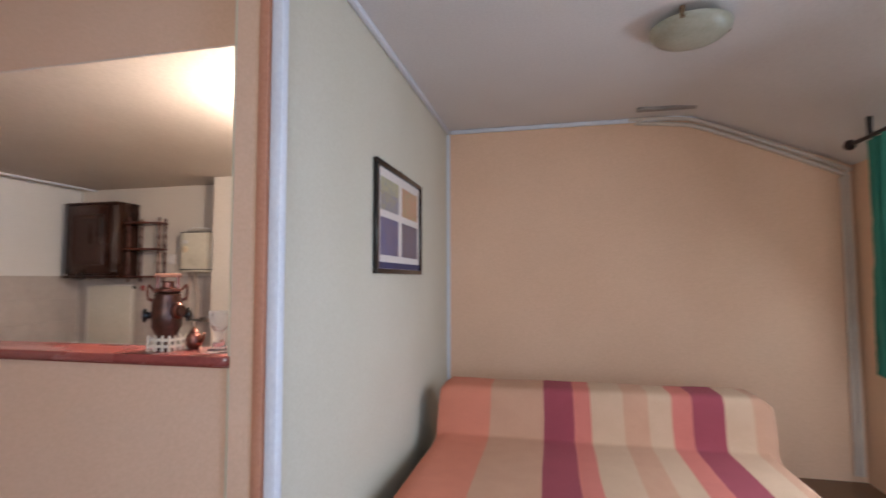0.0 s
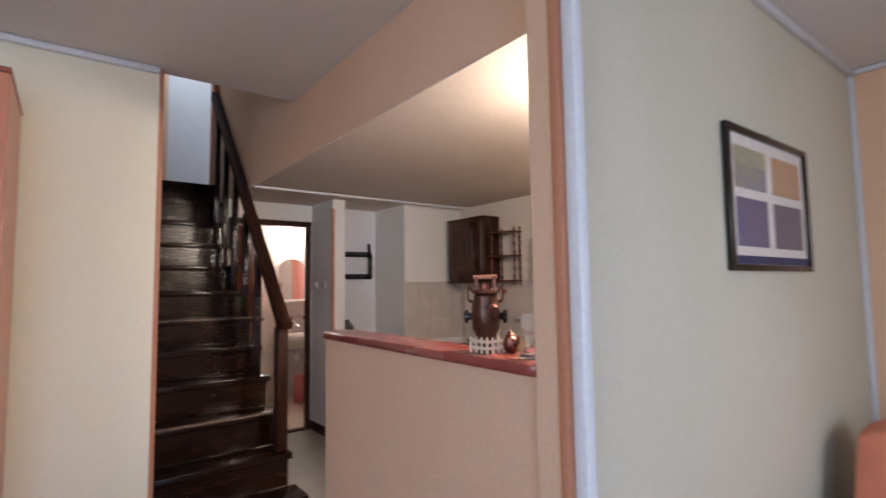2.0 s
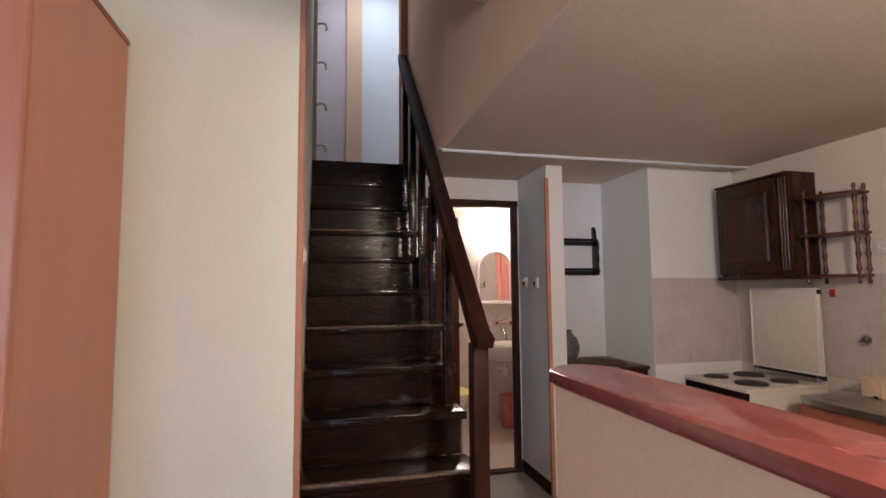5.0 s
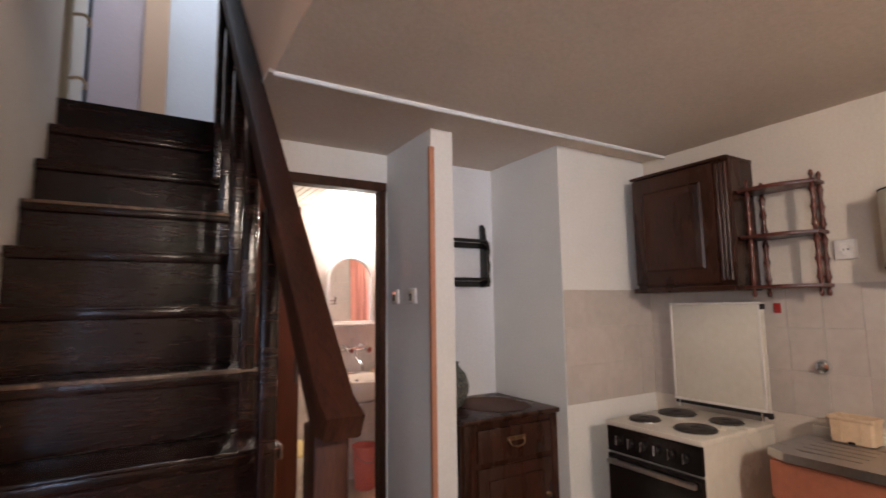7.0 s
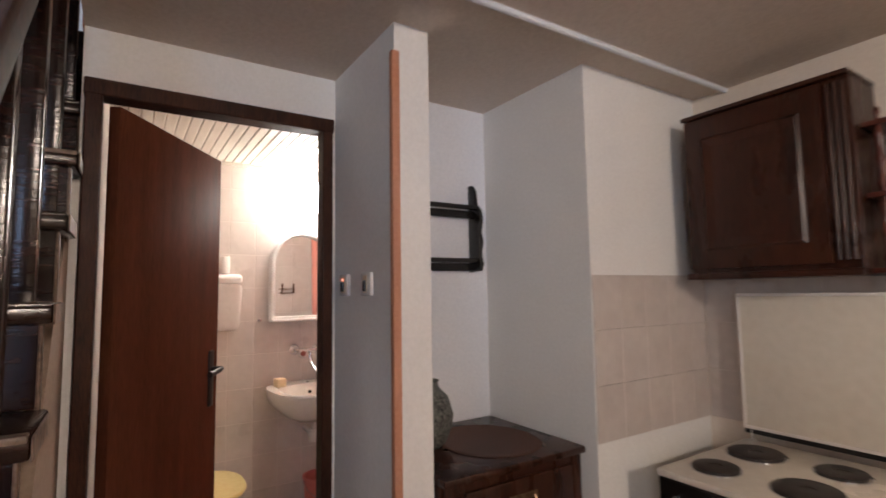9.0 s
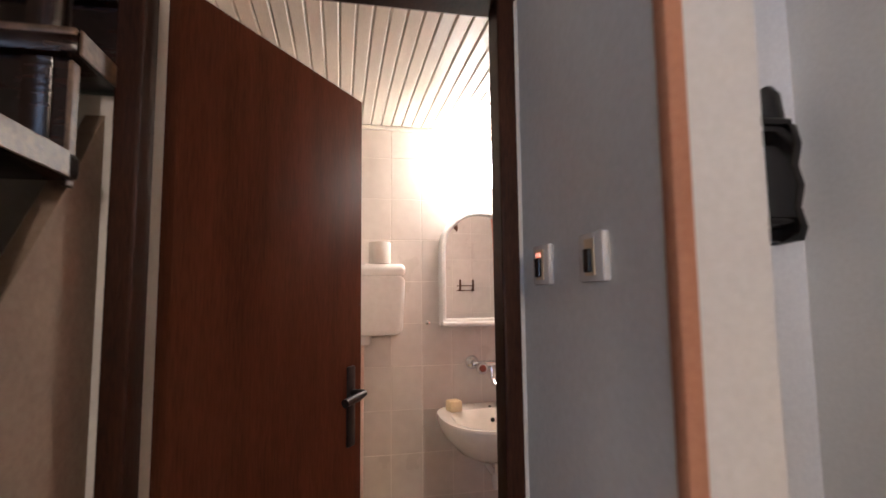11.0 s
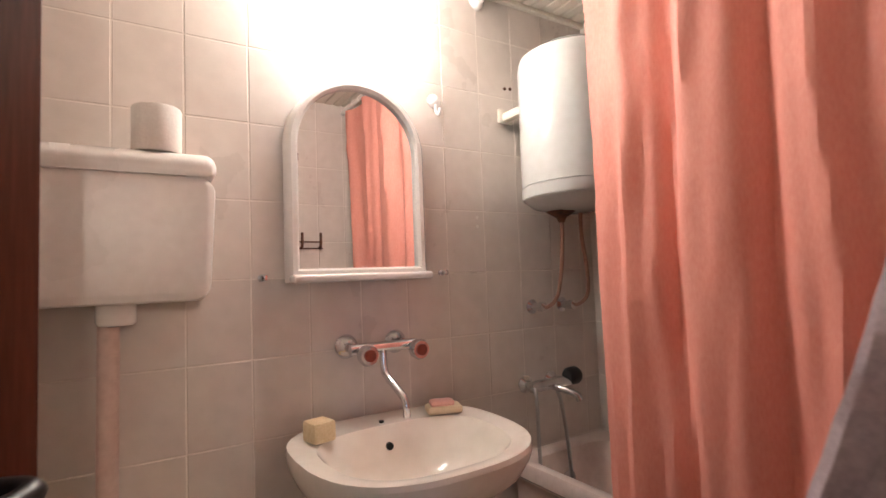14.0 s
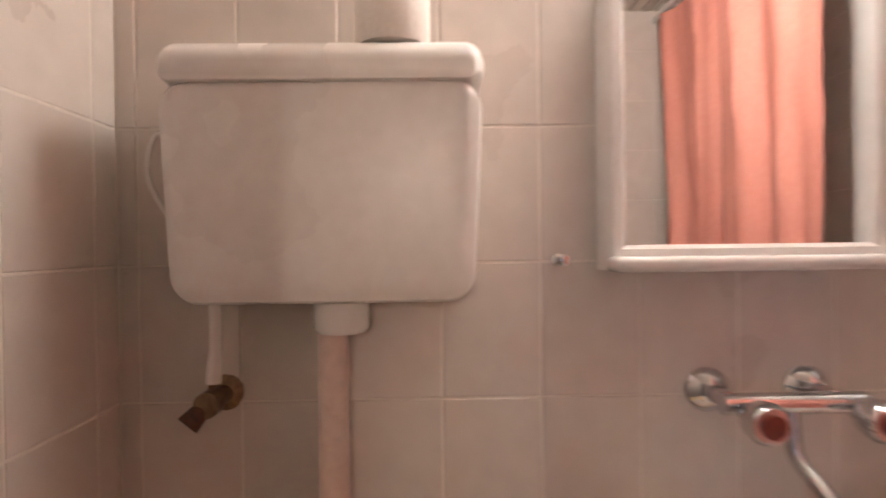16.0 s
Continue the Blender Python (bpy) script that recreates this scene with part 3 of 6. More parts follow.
box(bm, L - 0.085, L - 0.045, -0.048, -0.0375, 0.90, 1.14, bevel=0.006)
plate = part("lock_plate", bm, BLACK_IRON, leaf, "black iron lock plate", local=True, smooth=True)
bm = bmesh.new()
tube(bm, smooth_path([(L - 0.065, -0.045, 1.06), (L - 0.065, -0.085, 1.062), (L - 0.085, -0.095, 1.06), (L - 0.17, -0.092, 1.05)], 5), [0.010] * 11 + [0.012] * 4 + [0.013], 10)
part("handle", bm, BLACK_IRON, plate, "black iron lever handle", local=True, smooth=True)
bm = bmesh.new()
box(bm, L - 0.085, L - 0.045, 0.0, 0.010, 0.90, 1.14, bevel=0.004)
plate2 = part("lock_plate", bm, BLACK_IRON, leaf, local=True, smooth=True)
bm = bmesh.new()
tube(bm, smooth_path([(L - 0.065, 0.005, 1.06), (L - 0.065, 0.05, 1.062), (L - 0.085, 0.06, 1.06), (L - 0.17, 0.055, 1.05)], 5), 0.011, 10)
part("handle", bm, BLACK_IRON, plate2, local=True, smooth=True)

# Strip with small hooks at the head of the stair wall
cr = thing("hook_strip", (LAND_X - 0.1, SY0, 2.6), "cream painted wall strip with small hooks at the stair head", "hook rail")
part("strip", B((LAND_X - 0.13, LAND_X - 0.06, SY0, SY0 + 0.035, LAND_Z - 0.02, 4.4), bevel=0.006), PLASTER_CREAM, cr, smooth=True)
for hz in (2.62, 2.98, 3.35, 3.7):
    bm = bmesh.new()
    tube(bm, smooth_path([(LAND_X - 0.08, SY0 + 0.03, hz), (LAND_X - 0.08, SY0 + 0.085, hz + 0.012), (LAND_X - 0.08, SY0 + 0.11, hz - 0.02), (LAND_X - 0.08, SY0 + 0.105, hz - 0.05)], 5), 0.009, 8)
    part("hook", bm, PLASTIC_CREAM, cr, smooth=True)

# ---- sitting room ----
w = thing("wardrobe", (-2.1, -0.4, 0), "tall beech wardrobe with plain doors and silver handles", "wardrobe")
FXW, WT = -1.775, 2.315
part("carcass", B((-2.405, FXW - 0.022, -1.10, 0.305, 0.0, WT - 0.02), bevel=0.002), BEECH, w)
part("top", B((-2.41, FXW + 0.004, -1.105, 0.309, WT - 0.02, WT), bevel=0.003), BEECH_EDGE, w, "dark edged top board")
part("plinth", B((-2.39, FXW - 0.03, -1.09, 0.295, 0.0, 0.07)), BEECH_EDGE, w)
for k in range(5):
    y1 = 0.303 - 0.278 * k
    d = part("door", B((FXW - 0.02, FXW, y1 - 0.275, y1, 0.075, WT - 0.024), bevel=0.003), BEECH, w)
    if k % 2 == 1:
        hy = y1 - 0.03
        bm = bmesh.new()
        tube(bm, smooth_path([(FXW, hy, 1.06), (FXW + 0.022, hy, 1.075), (FXW + 0.034, hy, 1.155), (FXW + 0.022, hy, 1.235), (FXW, hy, 1.25)], 6), [0.008 + 0.004 * math.sin(math.pi * i / 24) for i in range(25)], 10)
        part("handle", bm, CHROME, d, "curved silver handle", smooth=True)

sofa = thing("sofa", (1.05, 3.2, 0), "dark brown sofa bed under a striped throw", "sofa")
part("base", B((0.12, 2.0, 2.25, 3.72, 0.06, 0.30), bevel=0.03), SOFA_BROWN, sofa, smooth=True)
part("mattress", B((0.115, 1.99, 2.22, 3.40, 0.28, 0.43), bevel=0.05), SOFA_BROWN, sofa, smooth=True)
bm = bmesh.new()
prism(bm, [(3.39, 0.36), (3.43, 0.66), (3.47, 0.695), (3.72, 0.705), (3.76, 0.66), (3.72, 0.20), (3.4, 0.20)], "x", 0.075, 1.98, bevel=0.03)
part("backrest", bm, SOFA_BROWN, sofa, smooth=True)
for lx in (0.18, 1.9):
    for ly in (2.35, 3.6):
        bm = bmesh.new()
        lathe(bm, [(0.025, 0.0), (0.03, 0.07)], (lx, ly, 0), seg=12)
        part("leg", bm, BLACK, sofa)

# Throw: a striped cloth over the back and the seat
BANDS = [(0.085, "salmon"), (0.42, "sand"), (0.75, "berry"), (0.93, "rose"), (1.03, "cream"), (1.22, "sand"), (1.36, "cream"), (1.49, "rose"), (1.60, "berry"), (1.77, "cream"), (1.92, "sand"), (2.03, None)]
names = list(BLANKET)
prof = smooth_path([(0, 3.80, 0.10), (0, 3.80, 0.45), (0, 3.785, 0.66), (0, 3.73, 0.735), (0, 3.56, 0.742), (0, 3.46, 0.738), (0, 3.425, 0.715), (0, 3.405, 0.66), (0, 3.37, 0.53), (0, 3.352, 0.475), (0, 3.33, 0.455), (0, 3.24, 0.452), (0, 2.9, 0.455), (0, 2.5, 0.452), (0, 2.26, 0.44), (0, 2.20, 0.40), (0, 2.19, 0.30), (0, 2.185, 0.12)], 4)
bm = bmesh.new()
xs, idx = [], []
for (a, n), (b, _) in zip(BANDS, BANDS[1:]):
    k = max(2, round((b - a) / 0.05))
    for i in range(k):
        xs.append(a + (b - a) * i / k)
        idx.append(names.index(n))
xs.append(BANDS[-1][0])
grid = []
for p in prof:
    row = []
    for x in xs:
        wob = 0.008 * noise.noise((x * 3.2, p.y * 3, p.z * 3)) + 0.003 * noise.noise((x * 14, p.y * 9, p.z * 9))
        end = max(0.0, x - 1.98) + max(0.0, 0.115 - x)
        row.append(bm.verts.new((x + 0.012 * noise.noise((0.3, p.y * 2.5, p.z * 4 + x)), p.y - wob, p.z + wob - 0.9 * end)))
    grid.append(row)
for a, b in zip(grid, grid[1:]):
    for i in range(len(xs) - 1):
        f = bm.faces.new((a[i], a[i + 1], b[i + 1], b[i]))
        f.material_index = idx[i]
bmesh.ops.recalc_face_normals(bm, faces=bm.faces)
bmesh.ops.solidify(bm, geom=list(bm.faces), thickness=0.006)
throw = part("throw_blanket", bm, BLANKET[names[0]], None, smooth=True)
for n in names[1:]:
    throw.data.materials.append(BLANKET[n])
tagged(throw, "woven throw in salmon, cream and berry stripes over the sofa", "throw")

# Picture
pic = thing("framed_picture", (WHITE_X, 3.07, 1.465), "framed picture of a four pane window in a dark frame", "picture")
py0, py1, pz0, pz1, px = 2.55, 3.42, 1.458, 2.05, WHITE_X
bm = bmesh.new()
for b in ((py0, py1, pz0, pz0 + 0.026), (py0, py1, pz1 - 0.03, pz1), (py0, py0 + 0.034, pz0 + 0.026, pz1 - 0.03), (py1 - 0.034, py1, pz0 + 0.026, pz1 - 0.03)):
    box(bm, px + 0.002, px + 0.026, b[0], b[1], b[2], b[3], bevel=0.004)
part("frame", bm, BLACK, pic, "narrow black frame", smooth=True)
part("mount", B((px + 0.002, px + 0.010, py0 + 0.03, py1 - 0.03, pz0 + 0.024, pz1 - 0.028)), PAPER, pic, "white mount")
ART = {c: mat("print_" + c, srgb(*v), srgb(*u), 0.5, scale=9, fine=40, bump=0.0) for c, v, u in (
    ("blue", (132, 134, 158), (168, 156, 120)), ("orange", (204, 150, 122), (184, 164, 124)), ("violet", (110, 106, 140), (122, 106, 118)), ("brown", (132, 112, 112), (112, 104, 122)), ("yellow", (188, 178, 130), (150, 148, 140)), ("navy", (56, 60, 104), (44, 46, 84)))}
ym, zm = (py0 + py1) / 2 - 0.01, pz0 + 0.32
for (a, b, c, d, n) in ((py0 + 0.085, ym - 0.035, zm + 0.02, pz1 - 0.08, "blue"), (ym + 0.035, py1 - 0.085, zm + 0.02, pz1 - 0.08, "orange"), (py0 + 0.085, ym - 0.035, pz0 + 0.10, zm - 0.02, "violet"), (ym + 0.035, py1 - 0.085, pz0 + 0.10, zm - 0.02, "brown"), (py0 + 0.085, ym - 0.035, pz1 - 0.155, pz1 - 0.079, "yellow"), (py0 + 0.036, py1 - 0.036, pz0 + 0.028, pz0 + 0.062, "navy")):
    part("pane", B((px + 0.003, px + (0.0125 if n != "yellow" else 0.0135), a, b, c, d)), ART[n], pic)
bm = bmesh.new()
tube(bm, [(px + 0.006, 2.99, pz1), (px + 0.010, 3.0, pz1 + 0.012), (px + 0.004, 3.01, pz1 + 0.02)], 0.003, 6)
part("nail", bm, BLACK_IRON, pic)

# Ceiling lamp, off
cl = thing("ceiling_lamp", (1.50, 2.80, CEIL), "round ceiling lamp with a frosted glass bowl, switched off", "ceiling lamp")
bm = bmesh.new()
lathe(bm, [(0.10, -0.001), (0.11, -0.02), (0.10, -0.035)], (1.50, 2.80, CEIL), seg=32)
part("base", bm, ENAMEL_OLD, cl, smooth=True)
bm = bmesh.new()
lathe(bm, [(0.175, -0.03), (0.19, -0.038), (0.185, -0.055), (0.16, -0.08), (0.11, -0.10), (0.05, -0.110), (0.0, -0.112)], (1.50, 2.80, CEIL), seg=36)
part("bowl", bm, GLASS_FROST, cl, "frosted glass bowl", smooth=True)
for k in range(3):
    a = 2.2 + k * 2.094
    bm = bmesh.new()
    box(bm, 1.50 + 0.178 * math.cos(a) - 0.012, 1.50 + 0.178 * math.cos(a) + 0.012, 2.80 + 0.178 * math.sin(a) - 0.012, 2.80 + 0.178 * math.sin(a) + 0.012, CEIL - 0.06, CEIL - 0.001, bevel=0.004)
    part("clip", bm, BRASS, cl, "brass clip")

# Pipes over the back wall
pp = thing("wall_pipes", (1.9, BACK, 2.6), "two cream painted pipes running along the sloping ceiling", "pipe")
for k, dz in enumerate((0.0, -0.045)):
    bm = bmesh.new()
    tube(bm, smooth_path([(1.42 + 0.05 * k, BACK - 0.025, 2.685 + dz * 0.6), (1.75, BACK - 0.025, 2.675 + dz), (2.0, BACK - 0.025, 2.615 + dz), (2.85, BACK - 0.025, 2.245 + dz), (2.90 - 0.03 * k, BACK - 0.025, 2.19 + dz), (2.91 - 0.035 * k, BACK - 0.025, 1.9), (2.91 - 0.035 * k, BACK - 0.025, 0.05)], 6), 0.016, 10)
    part("pipe", bm, PIPE_CREAM, pp, smooth=True)
bm = bmesh.new()
box(bm, 1.45, 1.86, 4.06, 4.12, CEIL - 0.022, CEIL - 0.001, bevel=0.006)
tagged(part("ceiling_slot", bm, SLOT_GREY, None), "narrow grey metal strip on the ceiling", "vent")

# Curtain and rod at the window
rod = thing("curtain_rod", (2.62, 2.6, 2.25), "black iron curtain rod with a ball end", "curtain rod")
bm = bmesh.new()
tube(bm, [(2.62, 3.67, 2.25), (2.62, 1.5, 2.25)], 0.013, 12)
part("pole", bm, BLACK_IRON, rod, smooth=True)
bm = bmesh.new()
lathe(bm, [(0.012, 0.0), (0.03, 0.02), (0.034, 0.04), (0.026, 0.06), (0.0, 0.072)], (2.62, 3.665, 2.25), axis="y", seg=16)
part("finial", bm, BLACK_IRON, rod, smooth=True)
for yb in (3.50, 1.62):
    part("bracket", B((2.608, 2.632, yb - 0.012, yb + 0.012, 2.255, 2.365), bevel=0.003), BLACK_IRON, rod)


def hanging(name, x0, y0, x1, y1, z0, z1, waves, depth, material, label, category, seed=0.0, thick=0.003, flare=0.0):
    """A gathered cloth hung between two places, with folds that wander and creases."""
    bm = bmesh.new()
    d = Vector((x1 - x0, y1 - y0, 0))
    L, u = d.length, d.normalized()
    nrm = Vector((-u.y, u.x, 0))
    cols, rws, g = int(waves * 14), 44, []
    for j in range(rws + 1):
        v = j / rws
        z, row = z1 + (z0 - z1) * v, []
        for i in range(cols + 1):
            s = i / cols
            drift = 0.22 * noise.noise((seed, v * 1.3, 1.7)) + 0.35 * noise.noise((s * 4 + seed, v * 1.1, 3.1))
            ph = 2 * math.pi * (waves * s + drift)
            amp = depth * (0.55 + 0.45 * noise.noise((s * 3 + seed, v * 0.8, 0.4)) + 0.25 * v)
            o = amp * math.sin(ph) + 0.4 * amp * math.sin(2.3 * ph + seed) + 0.010 * noise.noise((s * 16, v * 7 + s * 10, seed)) + 0.005 * noise.noise((s * 40 + v * 18, v * 22, seed))
            p = Vector((x0, y0, z)) + u * L * s * (1 + flare * v) + nrm * o
            row.append(bm.verts.new(p))
        g.append(row)
    for a, b in zip(g, g[1:]):
        for i in range(cols):
            bm.faces.new((a[i], a[i + 1], b[i + 1], b[i]))
    bmesh.ops.recalc_face_normals(bm, faces=bm.faces)
    bmesh.ops.solidify(bm, geom=list(bm.faces), thickness=thick)
    return tagged(part(name, bm, material, None, smooth=True), label, category)


hanging("window_curtain", 2.62, 3.54, 2.62, 3.06, 0.88, 2.232, 4, 0.03, FABRIC_GREEN, "green cloth curtain on a black rod", "curtain", 4.0)


def window(name, m, wide, high, label):
    """A two-leaf window in its opening; local x along the wall, y through it, z up."""
    o = new(name)
    o.matrix_basis = m
    tagged(o, label, "window", kind="structure")
    f = 0.06
    bm = B((0, wide, 0, 0.07, 0, f), (0, wide, 0, 0.07, high - f, high), (0, f, 0, 0.07, f, high - f), (wide - f, wide, 0, 0.07, f, high - f), (wide / 2 - 0.05, wide / 2 + 0.05, 0, 0.07, f, high - f), bevel=0.004)
    part("window_frame", bm, TRIM_WHITE, o, local=True)
    part("window_sill", B((-0.05, wide + 0.05, -0.10, 0.02, -0.03, -0.001), bevel=0.005), TRIM_WHITE, o, local=True)
    for a in (f, wide / 2 + 0.05):
        p = part("pane", B((a, a + wide / 2 - 0.05 - f, 0.03, 0.036, f, high - f)), GLASS, o, local=True)
        p.visible_shadow = False


window("window_1", pose(EAST + 0.06, 3.35, 1.0, rz=-90), 1.25, 1.2, "white two leaf window in the east wall")
window("window_3", pose(EAST + 0.06, 0.14, 0.0, rz=-90), 1.32, 2.10, "white two leaf glazed door to the outside")
window("window_2", pose(2.0, SOUTH - 0.05, 0.9, rz=180), 1.6, 1.3, "white two leaf window in the south wall")

# Switch on the stair wall
sw = thing("light_switch", (-2.70, SY0, 1.547), "white plastic light switch on the stair wall", "light switch", group="switches")
part("plate", B((-2.74, -2.66, SY0, SY0 + 0.012, 1.507, 1.587), bevel=0.004), PLASTIC_WHITE, sw, smooth=True)
part("rocker", B((-2.722, -2.678, SY0 + 0.010, SY0 + 0.019, 1.522, 1.572), bevel=0.003), PLASTIC_WHITE, sw, smooth=True)

# ---- the bar ----
bm = bmesh.new()
cx, y0b, y1b = -1.585, POST_Y + 0.008, POST_Y + 0.205
outline = [(POST_X - 0.002 - 0.05 * (1 - math.sin(math.pi * k / 12)), y0b + 0.05 * (1 - math.cos(math.pi * k / 12))) for k in range(7)] + [(POST_X - 0.002, y1b)] + [(cx - 0.09 * math.sin(math.pi * k / 12) ** 0.7, y1b - (y1b - y0b) * k / 12) for k in range(13)]
bar = thing("bar_counter", (-0.8, 1.63, 1.155), "red brown laminate bar counter with a rounded end", "counter")
prism(bm, outline, "z", 1.160, 1.190, bevel=0.006)
part("top", bm, BAR_TOP, bar, smooth=True)
bm = bmesh.new()
o2 = [(x, y + (0.012 if y < 1.6 else -0.012)) for x, y in outline]
prism(bm, o2, "z", 1.154, 1.1605)
part("edge", bm, BAR_EDGE, bar, "dark brown underside edge")



def squeeze(ob, k, high=1.0):
    """Narrow a thing about its upright axis."""
    for o in ob.children_recursive:
        o.data.transform(Matrix.Diagonal((k, k, high, 1)))


sam = thing("samovar", (-0.455, 1.655, 1.190), "small decorative copper samovar on a white picket stand", "samovar")
SX, SYY, SZ = -0.46, 1.66, 1.190
for sx_, sy_, dx, dy in ((0, -0.056, 0.060, 0), (0, 0.056, 0.060, 0), (-0.060, 0, 0, 0.056), (0.060, 0, 0, 0.056)):
    n = 4
    for i in range(n):
        f = -1 + 2 * i / (n - 1)
        x, y = SX + sx_ + dx * f, SYY + sy_ + dy * f
        bm = bmesh.new()
        prism(bm, [(x - 0.008, SZ), (x + 0.008, SZ), (x + 0.008, SZ + 0.048), (x, SZ + 0.058), (x - 0.008, SZ + 0.048)] if dx else [(y - 0.008, SZ), (y + 0.008, SZ), (y + 0.008, SZ + 0.048), (y, SZ + 0.058), (y - 0.008, SZ + 0.048)], "y" if dx else "x", (y if dx else x) - 0.003, (y if dx else x) + 0.003)
        part("picket", bm, ENAMEL_OLD, sam)
    for zz in (0.013, 0.036):
        part("stringer", B((SX + sx_ - dx - 0.004, SX + sx_ + dx + 0.004, SYY + sy_ - dy - 0.004, SYY + sy_ + dy + 0.004, SZ + zz, SZ + zz + 0.009)), ENAMEL_OLD, sam)
bm = bmesh.new()
lathe(bm, [(0.042, 0.0), (0.044, 0.006), (0.044, 0.03), (0.052, 0.06), (0.069, 0.085), (0.072, 0.13), (0.070, 0.17), (0.060, 0.195), (0.062, 0.203), (0.05, 0.21)], (SX, SYY, SZ), seg=28)
part("body", bm, COPPER_DARK, sam, "dark bellied body", smooth=True)
bm = bmesh.new()
lathe(bm, [(0.055, 0.209), (0.064, 0.214), (0.062, 0.222), (0.03, 0.228), (0.028, 0.246), (0.034, 0.25), (0.0, 0.252)], (SX, SYY, SZ), seg=24)
part("lid", bm, COPPER, sam, "polished copper lid", smooth=True)
for s in (-1, 1):
    bm = bmesh.new()
    lathe(bm, [(0.010, 0.0), (0.014, 0.02 * s), (0.024, 0.024 * s), (0.026, 0.036 * s), (0.018, 0.044 * s), (0.0, 0.046 * s)], (SX + 0.064 * s, SYY, SZ + 0.128), axis="x", seg=18)
    part("knob", bm, BLACK, sam, "round black knob", smooth=True)
    bm = bmesh.new()
    tube(bm, smooth_path([(SX + 0.058 * s, SYY, SZ + 0.18), (SX + 0.085 * s, SYY, SZ + 0.19), (SX + 0.084 * s, SYY, SZ + 0.235), (SX + 0.055 * s, SYY, SZ + 0.212)], 5), 0.006, 8)
    part("ear", bm, COPPER, sam, smooth=True)
    part("upright", B((SX + s * 0.045 - 0.008, SX + s * 0.045 + 0.008, SYY - 0.008, SYY + 0.008, SZ + 0.205, SZ + 0.275), bevel=0.003), COPPER, sam)
bm = bmesh.new()
tube(bm, [(SX - 0.06, SYY, SZ + 0.272), (SX + 0.06, SYY, SZ + 0.272)], 0.008, 10)
part("carrying_bar", bm, TRIM_TERRA, sam, "pale wooden carrying bar", smooth=True)
bm = bmesh.new()
lathe(bm, [(0.022, 0.0), (0.03, -0.012), (0.030, -0.035), (0.022, -0.045), (0.0, -0.047)], (SX + 0.005, SYY - 0.062, SZ + 0.145), axis="y", seg=16)
spigot = part("spigot", bm, COPPER, sam, smooth=True)
bm = bmesh.new()
lathe(bm, [(0.020, -0.046), (0.022, -0.050), (0.020, -0.066), (0.0, -0.068)], (SX + 0.005, SYY - 0.062, SZ + 0.145), axis="y", seg=16)
part("spigot_knob", bm, COPPER_DARK, spigot, "dark copper knob of the spigot", smooth=True)
for o in sam.children_recursive:
    if o.name.split(".")[0] not in ("picket", "stringer"):
        o.data.transform(Matrix.Rotation(radians(70 if o.name.startswith("spigot") else 45), 4, "Z"))

squeeze(sam, 0.68, 0.93)

tp = thing("teapot", (-0.388, 1.70, SZ), "little round copper teapot on the bar", "teapot")
bm = bmesh.new()
lathe(bm, [(0.022, 0.0), (0.036, 0.012), (0.042, 0.034), (0.036, 0.056), (0.022, 0.066), (0.024, 0.070), (0.010, 0.08), (0.0, 0.092)], (-0.388, 1.70, SZ), seg=22)
part("body", bm, COPPER, tp, smooth=True)
bm = bmesh.new()
tube(bm, smooth_path([(-0.336, 1.68, SZ + 0.03), (-0.308, 1.67, SZ + 0.045), (-0.298, 1.664, SZ + 0.07)], 4), [0.010, 0.009, 0.008, 0.007, 0.007, 0.006, 0.006, 0.005, 0.005], 8)
part("spout", bm, COPPER, tp, smooth=True)
bm = bmesh.new()
tube(bm, smooth_path([(-0.408, 1.705, SZ + 0.055), (-0.431, 1.71, SZ + 0.05), (-0.434, 1.712, SZ + 0.03), (-0.410, 1.706, SZ + 0.016)], 4), 0.005, 8)
part("handle", bm, COPPER_DARK, tp, smooth=True)

squeeze(tp, 0.64, 0.85)

gl = thing("glass_goblet", (-0.258, 1.657, SZ), "clear glass goblet with a flared rim on the bar", "glass")
bm = bmesh.new()
lathe(bm, [(0.034, 0.0), (0.036, 0.006), (0.022, 0.02), (0.014, 0.045), (0.018, 0.065), (0.026, 0.085), (0.034, 0.122), (0.037, 0.135), (0.0355, 0.135), (0.0325, 0.122), (0.0245, 0.087), (0.012, 0.07), (0.0, 0.068)], (-0.258, 1.657, SZ), seg=28)
part("bowl", bm, GLASS_MILKY, gl, smooth=True)

# ---- kitchen ----
kl = thing("kitchen_lamp", (-0.28, 2.28, KCEIL), "small lit opal glass lamp on the kitchen ceiling", "ceiling lamp")
bm = bmesh.new()
lathe(bm, [(0.05, -0.001), (0.052, -0.015), (0.02, -0.04), (0.02, -0.065)], (-0.28, 2.28, KCEIL), seg=20)
part("rose", bm, PLASTIC_WHITE, kl, smooth=True)
bm = bmesh.new()
lathe(bm, [(0.02, -0.065), (0.035, -0.072), (0.052, -0.088), (0.06, -0.115), (0.056, -0.142), (0.04, -0.163), (0.02, -0.173), (0.0, -0.175)], (-0.28, 2.28, KCEIL), seg=20)
part("globe", bm, BULB_LIT, kl, "glowing opal glass globe", smooth=True)

